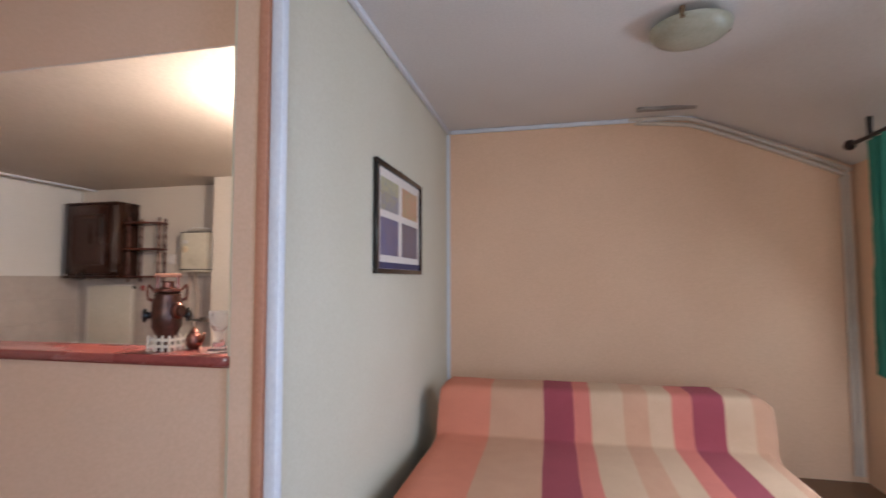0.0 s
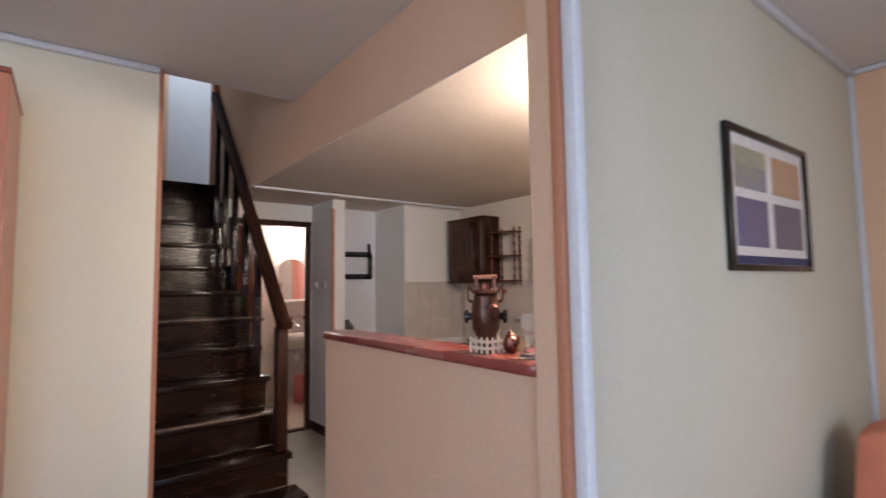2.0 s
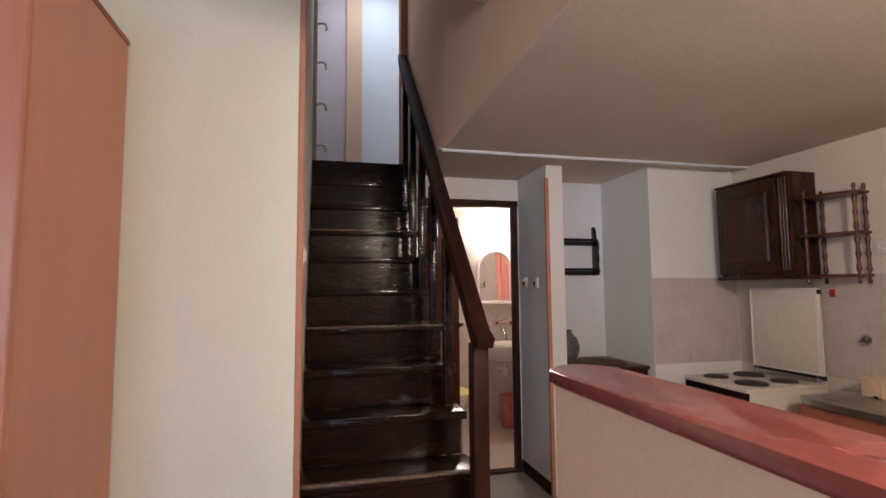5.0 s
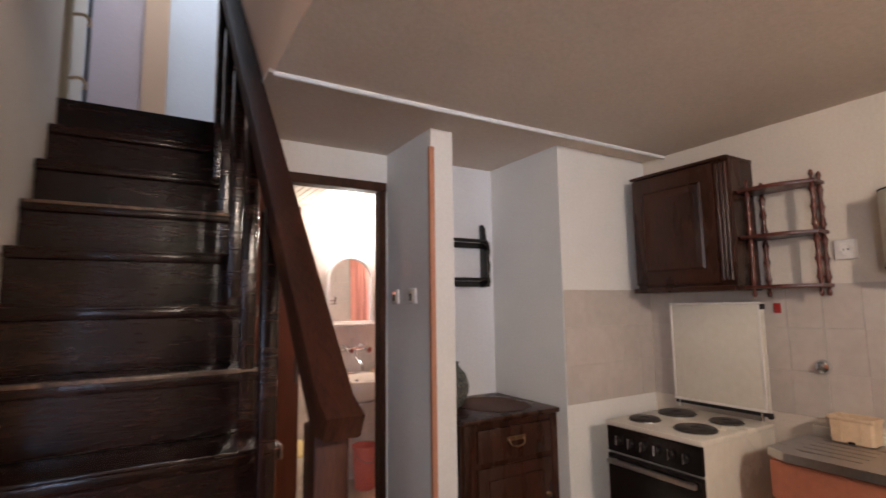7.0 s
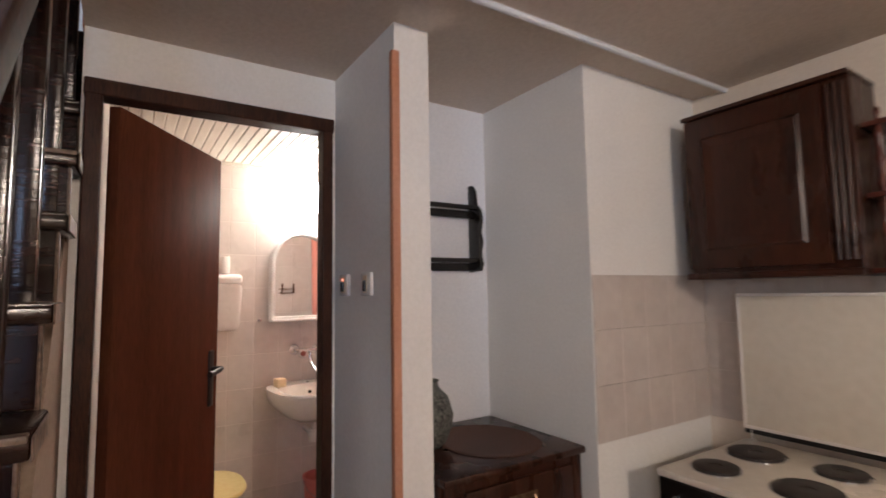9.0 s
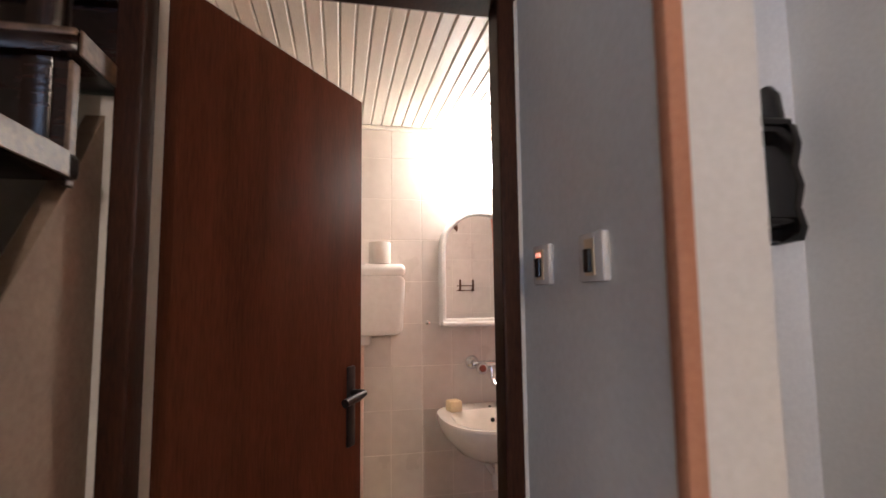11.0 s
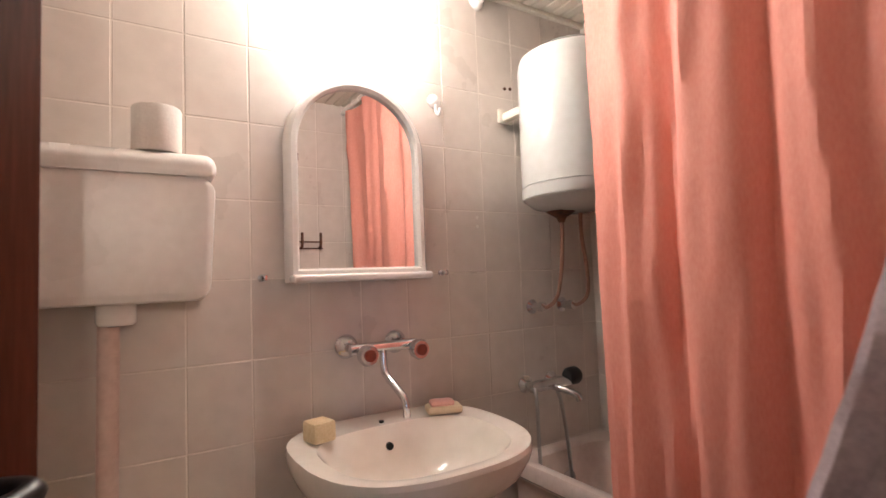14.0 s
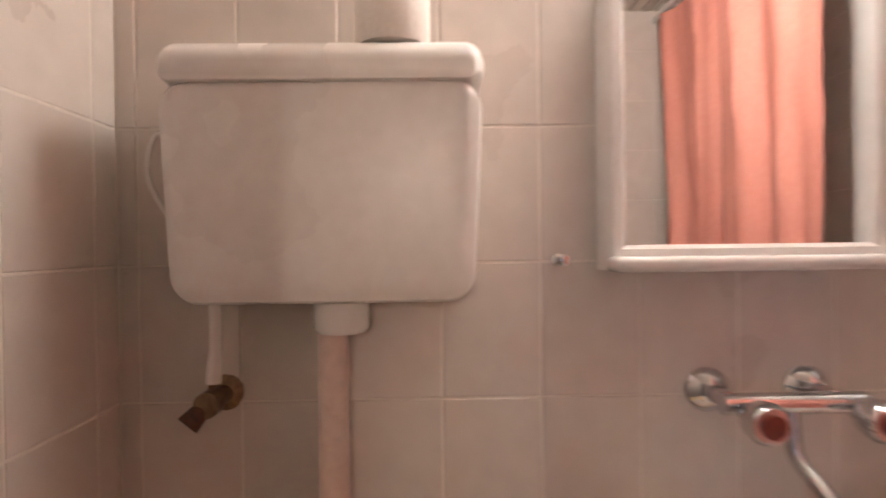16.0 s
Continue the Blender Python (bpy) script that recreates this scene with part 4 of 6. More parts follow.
st = thing("cooker", (-3.07, 3.67, 0), "white electric cooker with four hotplates and a raised lid", "cooker")
X0, X1, Y0, Y1, ST = -3.32, -2.82, 3.37, 3.955, 0.81
part("body", B((X0, X1, Y0 + 0.02, Y1, 0.05, ST - 0.02), bevel=0.004), ENAMEL, st)
bm = B((X0 - 0.004, X1 + 0.004, Y0 - 0.004, Y1 + 0.003, ST - 0.024, ST), bevel=0.007)
part("hob", bm, ENAMEL, st, smooth=True)
part("plinth", B((X0 + 0.02, X1 - 0.02, Y0 + 0.04, Y1 - 0.02, 0.0, 0.05)), BLACK, st)
part("control_panel", B((X0 + 0.003, X1 - 0.003, Y0, Y0 + 0.021, 0.665, ST - 0.026), bevel=0.003), BLACK, st, "black control panel")
for k in range(6):
    kx = X0 + 0.075 + 0.07 * k
    bm = bmesh.new()
    lathe(bm, [(0.019, 0.0), (0.019, -0.012), (0.015, -0.016), (0.0, -0.016)], (kx, Y0, 0.725), axis="y", seg=18)
    kn = part("knob", bm, BLACK, st, smooth=True)
    part("grip", B((kx - 0.004, kx + 0.004, Y0 - 0.026, Y0 - 0.012, 0.703, 0.747), bevel=0.002), CHROME, kn, "pale grip of the knob")
od = part("oven_door", B((X0 + 0.004, X1 - 0.004, Y0 - 0.004, Y0 + 0.021, 0.20, 0.655), bevel=0.005), BLACK, st, "black glass oven door")
part("handle", B((X0 + 0.02, X1 - 0.02, Y0 - 0.034, Y0 - 0.012, 0.612, 0.636), bevel=0.006), STEEL, od, "steel handle bar", smooth=True)
for hx in (X0 + 0.05, X1 - 0.05):
    part("handle_foot", B((hx - 0.01, hx + 0.01, Y0 - 0.014, Y0 - 0.002, 0.614, 0.634)), STEEL, od)
part("drawer", B((X0 + 0.004, X1 - 0.004, Y0 - 0.002, Y0 + 0.021, 0.06, 0.19), bevel=0.004), ENAMEL, st)
for hx, hy, r in ((-3.20, 3.51, 0.072), (-2.945, 3.53, 0.09), (-3.195, 3.76, 0.09), (-2.945, 3.775, 0.072)):
    bm = bmesh.new()
    lathe(bm, [(r + 0.006, 0.0), (r + 0.006, 0.004), (r, 0.005)], (hx, hy, ST), seg=36)
    rim = part("plate_rim", bm, CHROME, st, "chrome hotplate rim", smooth=True)
    bm = bmesh.new()
    lathe(bm, [(r - 0.001, 0.0), (r - 0.001, 0.011), (r - 0.006, 0.014), (0.022, 0.013), (0.02, 0.010), (0.0, 0.010)], (hx, hy, ST), seg=36)
    part("hotplate", bm, HOTPLATE, rim, "dark iron hotplate", smooth=True)
bm = bmesh.new()
box(bm, X0 + 0.002, X1 - 0.010, Y1 - 0.022, Y1 - 0.006, ST + 0.045, 1.385, bevel=0.005)
part("lid", bm, ENAMEL, st, "raised white lid", smooth=True)
for hx in (X0 + 0.03, X1 - 0.04):
    bm = bmesh.new()
    tube(bm, [(hx, Y1 - 0.014, ST), (hx, Y1 - 0.014, ST + 0.05)], 0.008, 10)
    part("hinge", bm, CHROME, st, smooth=True)
bm = bmesh.new()
tube(bm, [(X1 - 0.004, Y1 - 0.012, 0.83), (X1 - 0.004, Y1 - 0.012, 1.38)], 0.006, 8)
stay = part("lid_stay", bm, ENAMEL, st, smooth=True)
for zz in (0.842, 1.362):
    part("stay_cap", B((X1 - 0.014, X1 + 0.006, Y1 - 0.024, Y1 - 0.002, zz - 0.014, zz + 0.014), bevel=0.003), BLACK_IRON, stay, "dark end cap of the stay")
part("lid_hinge_bar", B((X0 + 0.004, X1 - 0.008, Y1 - 0.02, Y1 - 0.008, ST + 0.026, ST + 0.046), bevel=0.002), BLACK_IRON, st, "dark hinge bar under the lid")
bm = bmesh.new()
for b in ((X0 + 0.002, X1 - 0.010, ST + 0.045, ST + 0.057), (X0 + 0.002, X1 - 0.010, 1.373, 1.385), (X0 + 0.002, X0 + 0.014, ST + 0.057, 1.373), (X1 - 0.022, X1 - 0.010, ST + 0.057, 1.373)):
    box(bm, b[0], b[1], Y1 - 0.026, Y1 - 0.0215, b[2], b[3], bevel=0.0015)
part("lid_rim", bm, PLASTIC_WHITE, st, "white raised rim of the lid", smooth=True)

# Sink unit
sk = thing("sink_cabinet", (-2.25, 3.74, 0), "terracotta coloured sink base cabinet", "cabinet")
KX0, KX1, KY0, KY1, KT = -2.64, -1.88, 3.53, 3.96, 0.80
part("body", B((KX0, KX1, KY0 + 0.02, KY1, 0.08, KT - 0.034)), CABINET_RED, sk)
part("plinth", B((KX0 + 0.01, KX1, KY0 + 0.06, KY1, 0.0, 0.08)), BLACK, sk)
part("drawer_front", B((KX0 + 0.002, KX1, KY0 + 0.002, KY0 + 0.02, 0.62, KT - 0.04), bevel=0.003), CABINET_RED, sk)
for a, b in ((KX0 + 0.002, -2.262), (-2.258, KX1)):
    part("door", B((a, b, KY0 + 0.002, KY0 + 0.02, 0.09, 0.612), bevel=0.003), CABINET_RED, sk)
sinktop = thing("kitchen_sink", (-2.25, 3.74, KT), "stainless steel sink top with a round bowl", "sink")
bcx, bcy, br = -2.14, 3.735, 0.155
bm = bmesh.new()
ring = [(bcx + br * math.cos(2 * math.pi * k / 40), bcy + br * math.sin(2 * math.pi * k / 40)) for k in range(40)]
XA, XB, YA, YB = KX0 - 0.02, KX1, KY0 - 0.015, KY1 + 0.02


def to_rect(px_, py_):
    dx, dy = px_ - bcx, py_ - bcy
    s = min(((XB if dx > 0 else XA) - bcx) / dx if abs(dx) > 1e-6 else 1e9, ((YB if dy > 0 else YA) - bcy) / dy if abs(dy) > 1e-6 else 1e9)
    return bcx + dx * s, bcy + dy * s


loops = [[(*to_rect(*p), KT - 0.034) for p in ring], [(*to_rect(*p), KT) for p in ring], [(bcx + (p[0] - bcx) * 1.05, bcy + (p[1] - bcy) * 1.05, KT + 0.001) for p in ring], [(p[0], p[1], KT - 0.006) for p in ring], [(bcx + (p[0] - bcx) * 0.93, bcy + (p[1] - bcy) * 0.93, KT - 0.10) for p in ring], [(bcx + (p[0] - bcx) * 0.75, bcy + (p[1] - bcy) * 0.75, KT - 0.13) for p in ring]]
rings(bm, loops, cap0=False)
part("steel_top", bm, STEEL, sinktop, smooth=True)
part("upstand", B((XA, XB, YB - 0.03, KWALL - 0.001, KT - 0.03, KT + 0.035), bevel=0.006), ENAMEL, sinktop, "white upstand at the wall")
for k in range(5):
    part("rib", B((XA + 0.09, bcx - br - 0.06, 3.60 + 0.06 * k, 3.606 + 0.06 * k, KT - 0.002, KT + 0.003), bevel=0.001), STEEL, sinktop)
bm = bmesh.new()
lathe(bm, [(0.03, 0), (0.03, 0.004), (0.01, 0.003), (0, 0.003)], (bcx, bcy, KT - 0.13), seg=18)
part("drain", bm, CHROME, sinktop, smooth=True)

bk = thing("plastic_basket", (-2.5, 3.88, KT + 0.004), "cream plastic tub standing on the sink top", "basket")
bz, bh = KT + 0.003, 0.105
bxa, bxb, bya, byb = -2.555, -2.395, 3.845, 3.945
bm = bmesh.new()


def tray(inset, z, r=0.014):
    """Plan of the basket: a rectangle with rounded corners."""
    lp = []
    for cx_, cy_, a0 in ((bxb - inset - r, byb - inset - r, 0), (bxa + inset + r, byb - inset - r, 90), (bxa + inset + r, bya + inset + r, 180), (bxb - inset - r, bya + inset + r, 270)):
        for k in range(5):
            lp.append((cx_ + r * math.cos(radians(a0 + 22.5 * k)), cy_ + r * math.sin(radians(a0 + 22.5 * k)), z))
    return lp


rings(bm, [tray(0.008, bz), tray(0.005, bz + 0.003), tray(0.001, bz + bh - 0.012), tray(0.005, bz + bh), tray(0.006, bz + bh), tray(0.011, bz + 0.008)])
part("tub", bm, BASKET_TAN, bk, smooth=True)
bm = bmesh.new()
rings(bm, [tray(-0.002, bz + bh - 0.014), tray(-0.004, bz + bh - 0.011), tray(-0.004, bz + bh - 0.003), tray(-0.001, bz + bh + 0.001), tray(0.004, bz + bh + 0.001), tray(0.004, bz + bh - 0.014)], cap0=False, cap1=False)
part("rim", bm, BASKET_TAN, bk, smooth=True)
for fx in (bxa + 0.045, bxb - 0.045):
    part("rib", B((fx - 0.004, fx + 0.004, bya - 0.002, bya + 0.004, bz + 0.004, bz + bh - 0.014), bevel=0.001), BASKET_TAN, bk)
# No opening is cut: a black sliver draws the shade of the foot gap
part("foot_gap_shade", B((-2.487, -2.463, bya + 0.0035, bya + 0.006, bz, bz + 0.010)), BLACK, bk, "black sliver painted as the shaded gap under the base")

kt = thing("kitchen_tap", (-2.22, KWALL, 1.08), "chrome wall mounted kitchen tap", "tap")
for tx in (-2.25, -2.12):
    bm = bmesh.new()
    lathe(bm, [(0.03, 0), (0.03, -0.008), (0.014, -0.016), (0.014, -0.05), (0.022, -0.054), (0.022, -0.075), (0.0, -0.078)], (tx, KWALL, 1.09), axis="y", seg=18)
    part("valve", bm, CHROME, kt, smooth=True)
bm = bmesh.new()
tube(bm, [(-2.26, KWALL - 0.06, 1.085), (-2.11, KWALL - 0.06, 1.085)], 0.014, 12)
part("body", bm, CHROME, kt, smooth=True)
bm = bmesh.new()
tube(bm, smooth_path([(-2.19, KWALL - 0.06, 1.08), (-2.19, KWALL - 0.075, 1.02), (-2.18, KWALL - 0.12, 0.97), (-2.165, KWALL - 0.17, 0.93), (-2.16, KWALL - 0.185, 0.885)], 6), 0.010, 10)
part("spout", bm, CHROME, kt, smooth=True)

dk = thing("drain_cap", (-2.60, KWALL, 1.09), "round chrome cap on the kitchen wall", "wall cap")
bm = bmesh.new()
lathe(bm, [(0.032, -0.001), (0.034, -0.01), (0.026, -0.024), (0.012, -0.028), (0.012, -0.04), (0.0, -0.042)], (-2.605, KWALL - 0.006, 1.09), axis="y", seg=24)
part("cap", bm, CHROME, dk, smooth=True)

so = thing("wall_socket", (-2.478, KWALL, 1.61), "white plastic wall socket", "socket")
part("plate", B((-2.522, -2.434, KWALL - 0.014, KWALL - 0.0005, 1.566, 1.654), bevel=0.005), PLASTIC_WHITE, so, smooth=True)
bm = bmesh.new()
lathe(bm, [(0.026, -0.013), (0.028, -0.02), (0.022, -0.02), (0.02, -0.0145), (0, -0.0145)], (-2.478, KWALL, 1.61), axis="y", seg=22)
part("ring", bm, PLASTIC_WHITE, so, smooth=True)
for dx in (-0.009, 0.009):
    bm = bmesh.new()
    lathe(bm, [(0.003, -0.014), (0.003, -0.0152), (0, -0.0152)], (-2.478 + dx, KWALL, 1.61), axis="y", seg=8)
    part("hole", bm, BLACK, so)

ht = thing("water_heater", (-2.12, 3.87, 1.48), "small cream enamel water heater on the kitchen wall", "water heater")
HX0, HX1, HY0, HZ0, HZ1 = -2.328, -1.955, 3.84, 1.492, 1.835


def casing(inset, z, r=0.095):
    """Plan of the heater's casing: rounded front corners, flat back on the wall."""
    a, b, c = HX0 + inset, HX1 - inset, HY0 + inset
    r = r - inset
    left = [(a + r - r * math.cos(radians(15 * k)), c + r - r * math.sin(radians(15 * k)), z) for k in range(7)]
    right = [(b - r + r * math.sin(radians(15 * k)), c + r - r * math.cos(radians(15 * k)), z) for k in range(7)]
    return left + right + [(b, KWALL - 0.012, z), (a, KWALL - 0.012, z)]


bm = bmesh.new()
rings(bm, [casing(0.02, HZ0), casing(0.005, HZ0 + 0.004), casing(0.0, HZ0 + 0.012), casing(0.0, HZ1 - 0.012), casing(0.005, HZ1 - 0.004), casing(0.02, HZ1)])
part("casing", bm, ENAMEL_OLD, ht, smooth=True)
for z_, w_ in ((HZ0 + 0.022, "dark lower edge band"), (HZ1 - 0.006, "dark upper edge band")):
    bm = bmesh.new()
    rings(bm, [casing(-0.0012, z_ - 0.003), casing(-0.0012, z_ + 0.003)])
    part("band", bm, BLACK_IRON, ht, w_)
bm = bmesh.new()
lathe(bm, [(0.028, 0.0), (0.028, -0.012), (0.020, -0.018), (0.0, -0.018)], (-2.225, HY0 + 0.002, 1.685), axis="y", seg=24)
part("dial", bm, PLASTIC_CREAM, ht, "round temperature dial", smooth=True)
part("badge", B((-2.25, -2.20, HY0 - 0.004, HY0 + 0.004, 1.735, 1.762), bevel=0.002), PLASTIC_WHITE, ht, "small blank badge")
bm = bmesh.new()
tube(bm, smooth_path([(HX0 + 0.03, 3.96, 1.81), (HX0 + 0.06, 3.93, 1.85), (-2.20, 3.90, 1.872), (-2.05, 3.92, 1.865), (-1.95, 3.96, 1.83)], 6), 0.006, 8)
part("cable", bm, PLASTIC_WHITE, ht, smooth=True)
for hx, bend in ((-2.265, -0.03), (-2.20, 0.02)):
    bm = bmesh.new()
    tube(bm, smooth_path([(hx, 3.94, HZ0 + 0.01), (hx, 3.95, 1.40), (hx + bend, 3.955, 1.28), (hx + bend * 0.5, 3.955, 1.18), (hx + 0.01, 3.945, 1.10)], 6), 0.008, 10)
    part("pipe", bm, HOSE_GREY, ht, smooth=True)

# Wall cabinet with raised panel door and fluted side
uc = thing("wall_cabinet", (-3.12, 3.88, 1.45), "dark stained wooden wall cabinet with a panelled door", "wall cabinet")
U0, U1, UY, UZ0, UZ1 = -3.405, -2.845, 3.767, 1.452, 2.095
part("body", B((U0, U1, UY + 0.022, KWALL - 0.001, UZ0, UZ1), bevel=0.003), DARK_WOOD, uc)
dr = part("door", B((U0 + 0.004, U1 - 0.075, UY + 0.002, UY + 0.022, UZ0 + 0.03, UZ1 - 0.01), bevel=0.004), DARK_WOOD, uc, smooth=True)
bm = bmesh.new()
a0, a1, c0, c1 = U0 + 0.07, U1 - 0.14, UZ0 + 0.10, UZ1 - 0.09
rings(bm, [[(a0, UY + 0.003, c0), (a1, UY + 0.003, c0), (a1, UY + 0.003, c1), (a0, UY + 0.003, c1)], [(a0 + 0.012, UY - 0.006, c0 + 0.012), (a1 - 0.012, UY - 0.006, c0 + 0.012), (a1 - 0.012, UY - 0.006, c1 - 0.012), (a0 + 0.012, UY - 0.006, c1 - 0.012)], [(a0 + 0.045, UY - 0.001, c0 + 0.045), (a1 - 0.045, UY - 0.001, c0 + 0.045), (a1 - 0.045, UY - 0.001, c1 - 0.045), (a0 + 0.045, UY - 0.001, c1 - 0.045)]])
part("raised_panel", bm, DARK_WOOD, dr)
for k in range(3):
    bm = bmesh.new()
    fx = U1 - 0.062 + 0.021 * k
    tube(bm, [(fx, UY + 0.016, UZ0 + 0.04), (fx, UY + 0.016, UZ1 - 0.02)], 0.010, 10)
    part("flute", bm, DARK_WOOD, uc, smooth=True)
part("base_moulding", B((U0 - 0.006, U1 + 0.006, UY - 0.012, KWALL - 0.002, UZ0 - 0.012, UZ0 + 0.014), bevel=0.006), DARK_WOOD, uc, smooth=True)
part("top_moulding", B((U0 - 0.004, U1 + 0.004, UY - 0.006, KWALL - 0.002, UZ1 - 0.004, UZ1 + 0.012), bevel=0.004), DARK_WOOD, uc, smooth=True)

# Spindle shelf
sh = thing("spindle_shelf", (-2.66, 3.9, 1.43), "small three tier shelf with turned red brown spindles", "shelf")
SH_WOOD = mat("shelf_wood", srgb(96, 44, 32), srgb(66, 30, 22), 0.3, scale=8, fine=50, stretch=(1, 6, 1), bump=0.1, coat=0.2)
for z in (1.455, 1.695, 1.925):
    bm = bmesh.new()
    pts = [(-2.838, KWALL - 0.004), (-2.838, 3.83)] + [(-2.838 + 0.303 * k / 10, 3.83 - 0.022 * math.sin(math.pi * k / 10) ** 2 + 0.06 * (k / 10) ** 2) for k in range(1, 10)] + [(-2.535, 3.89), (-2.535, KWALL - 0.004)]
    prism(bm, pts, "z", z - 0.008, z + 0.008, bevel=0.002)
    part("shelf_board", bm, SH_WOOD, sh, smooth=True)
for x, y in ((-2.80, 3.845), (-2.80, 3.98), (-2.55, 3.98), (-2.55, 3.905)):
    prof_s = []
    for z0, z1 in ((1.463, 1.687), (1.703, 1.917)):
        n = 16
        for k in range(n + 1):
            f = k / n
            r = 0.0075 + 0.004 * abs(math.sin(3 * math.pi * f)) + (0.004 if k in (2, 8, 14) else 0)
            prof_s.append((r, z0 + (z1 - z0) * f))
    bm = bmesh.new()
    lathe(bm, [(0.0, 1.405), (0.008, 1.412), (0.011, 1.425), (0.006, 1.438), (0.009, 1.447)] + prof_s + [(0.009, 1.935), (0.006, 1.945), (0.011, 1.958), (0.008, 1.972), (0.0, 1.98)], (x, y, 0), seg=12)
    part("spindle", bm, SH_WOOD, sh, smooth=True)

hk = thing("red_hook", (-2.777, KWALL, 1.353), "small red plastic hook on the tiles", "hook")
bm = bmesh.new()
box(bm, -2.794, -2.762, KWALL - 0.013, KWALL - 0.0062, 1.330, 1.378, bevel=0.003)
plate_r = part("plate", bm, PLASTIC_RED, hk, smooth=True)
bm = bmesh.new()
tube(bm, smooth_path([(-2.778, KWALL - 0.012, 1.352), (-2.778, KWALL - 0.028, 1.346), (-2.778, KWALL - 0.034, 1.362)], 4), 0.004, 8)
part("hook", bm, PLASTIC_RED, plate_r, smooth=True)

# Low cabinet in the niche
lc = thing("low_cabinet", (-3.82, 2.99, 0), "dark stained low cabinet with a drawer and brass pulls", "cabinet")
C0, C1, CY0, CY1, CT = -4.10, -3.575, 2.662, 3.27, 0.845
part("body", B((C0, C1, CY0, CY1, 0.06, CT - 0.026), bevel=0.003), DARK_WOOD, lc)
part("plinth", B((C0, C1 - 0.02, CY0 + 0.01, CY1 - 0.01, 0.0, 0.06)), DARK_WOOD, lc)
part("top", B((C0, C1 + 0.035, CY0 - 0.002, CY1 + 0.03 - 0.028, CT - 0.026, CT), bevel=0.008), DARK_WOOD, lc, smooth=True)
dw = part("drawer", B((C1 - 0.002, C1 + 0.016, CY0 + 0.09, CY1 - 0.05, 0.63, 0.785), bevel=0.006), DARK_WOOD, lc, smooth=True)
ld = part("door", B((C1 - 0.002, C1 + 0.016, CY0 + 0.09, CY1 - 0.05, 0.09, 0.605), bevel=0.006), DARK_WOOD, lc, smooth=True)
part("door_panel", B((C1 + 0.014, C1 + 0.022, CY0 + 0.15, CY1 - 0.11, 0.15, 0.545), bevel=0.007), DARK_WOOD, ld, smooth=True)
for ph in (CY0 + 0.035, CY1 - 0.022):
    part("pilaster", B((C1 - 0.002, C1 + 0.012, ph - 0.02, ph + 0.02, 0.08, CT - 0.03), bevel=0.005), DARK_WOOD, lc, smooth=True)
bm = bmesh.new()
hy = (CY0 + CY1) / 2 + 0.02
box(bm, C1 + 0.015, C1 + 0.019, hy - 0.06, hy + 0.06, 0.714, 0.736, bevel=0.0015)
part("pull_plate", bm, BRASS, dw, "aged brass plate")
bm = bmesh.new()
tube(bm, smooth_path([(C1 + 0.02, hy - 0.046, 0.725), (C1 + 0.03, hy - 0.044, 0.704), (C1 + 0.034, hy - 0.02, 0.69), (C1 + 0.034, hy + 0.02, 0.69), (C1 + 0.03, hy + 0.044, 0.704), (C1 + 0.02, hy + 0.046, 0.725)], 5), 0.0045, 8)
part("pull", bm, BRASS, dw, "aged brass drop pull", smooth=True)
bm = bmesh.new()
lathe(bm, [(0.012, 0.0), (0.014, 0.004), (0.006, 0.012), (0.012, 0.018), (0, 0.022)], (C1 + 0.015, CY1 - 0.085, 0.42), axis="x", seg=14)
part("knob", bm, BRASS, ld, "brass knob", smooth=True)

mt = bmesh.new()
lathe(mt, [(0.215, 0.0), (0.22, 0.003), (0.205, 0.006), (0.20, 0.004), (0.0, 0.004)], (0, 0, 0), seg=48)
bmesh.ops.transform(mt, matrix=Matrix.Translation((-3.80, 3.02, CT)) @ Matrix.Diagonal((1.0, 0.86, 1, 1)), verts=mt.verts)
tagged(part("place_mat", mt, mat("woven_mat", srgb(98, 63, 47), srgb(66, 42, 32), 0.7, scale=60, fine=160, bump=0.4), None, smooth=True), "oval dark brown place mat on the low cabinet", "place mat")
vs = thing("vase", (-3.86, 2.79, CT), "round black and white woven pattern vase", "vase")
bm = bmesh.new()
lathe(bm, [(0.045, 0.0), (0.07, 0.02), (0.095, 0.08), (0.098, 0.12), (0.08, 0.18), (0.05, 0.21), (0.042, 0.23), (0.048, 0.24), (0.04, 0.238), (0.03, 0.2)], (-3.86, 2.79, CT), seg=32)
part("body", bm, WICKER, vs, smooth=True)

tr = thing("towel_rack", (DWALL, 3.0, 1.5), "dark wooden wall rack with two rails", "rack")
for yb in (2.72, 3.185):
    bm = bmesh.new()
    pts = [(DWALL, 1.495), (DWALL + 0.075, 1.50), (DWALL + 0.088, 1.53), (DWALL + 0.075, 1.58), (DWALL + 0.088, 1.63), (DWALL + 0.075, 1.68), (DWALL + 0.088, 1.73), (DWALL + 0.078, 1.775), (DWALL + 0.05, 1.80), (DWALL + 0.04, 1.87), (DWALL + 0.02, 1.895), (DWALL, 1.895)]
    prism(bm, pts, "y", yb - 0.011, yb + 0.011, bevel=0.003)
    part("bracket", bm, BLACK, tr, "scalloped dark bracket", smooth=True)
for z, d in ((1.535, 0.05), (1.775, 0.05)):
    part("rail", B((DWALL + 0.02, DWALL + 0.034, 2.72, 3.185, z - 0.035, z), bevel=0.004), BLACK, tr)
    bm = bmesh.new()
    tube(bm, [(DWALL + d + 0.014, 2.72, z + 0.01), (DWALL + d + 0.014, 3.185, z + 0.01)], 0.011, 10)
    part("bar", bm, BLACK, tr, smooth=True)

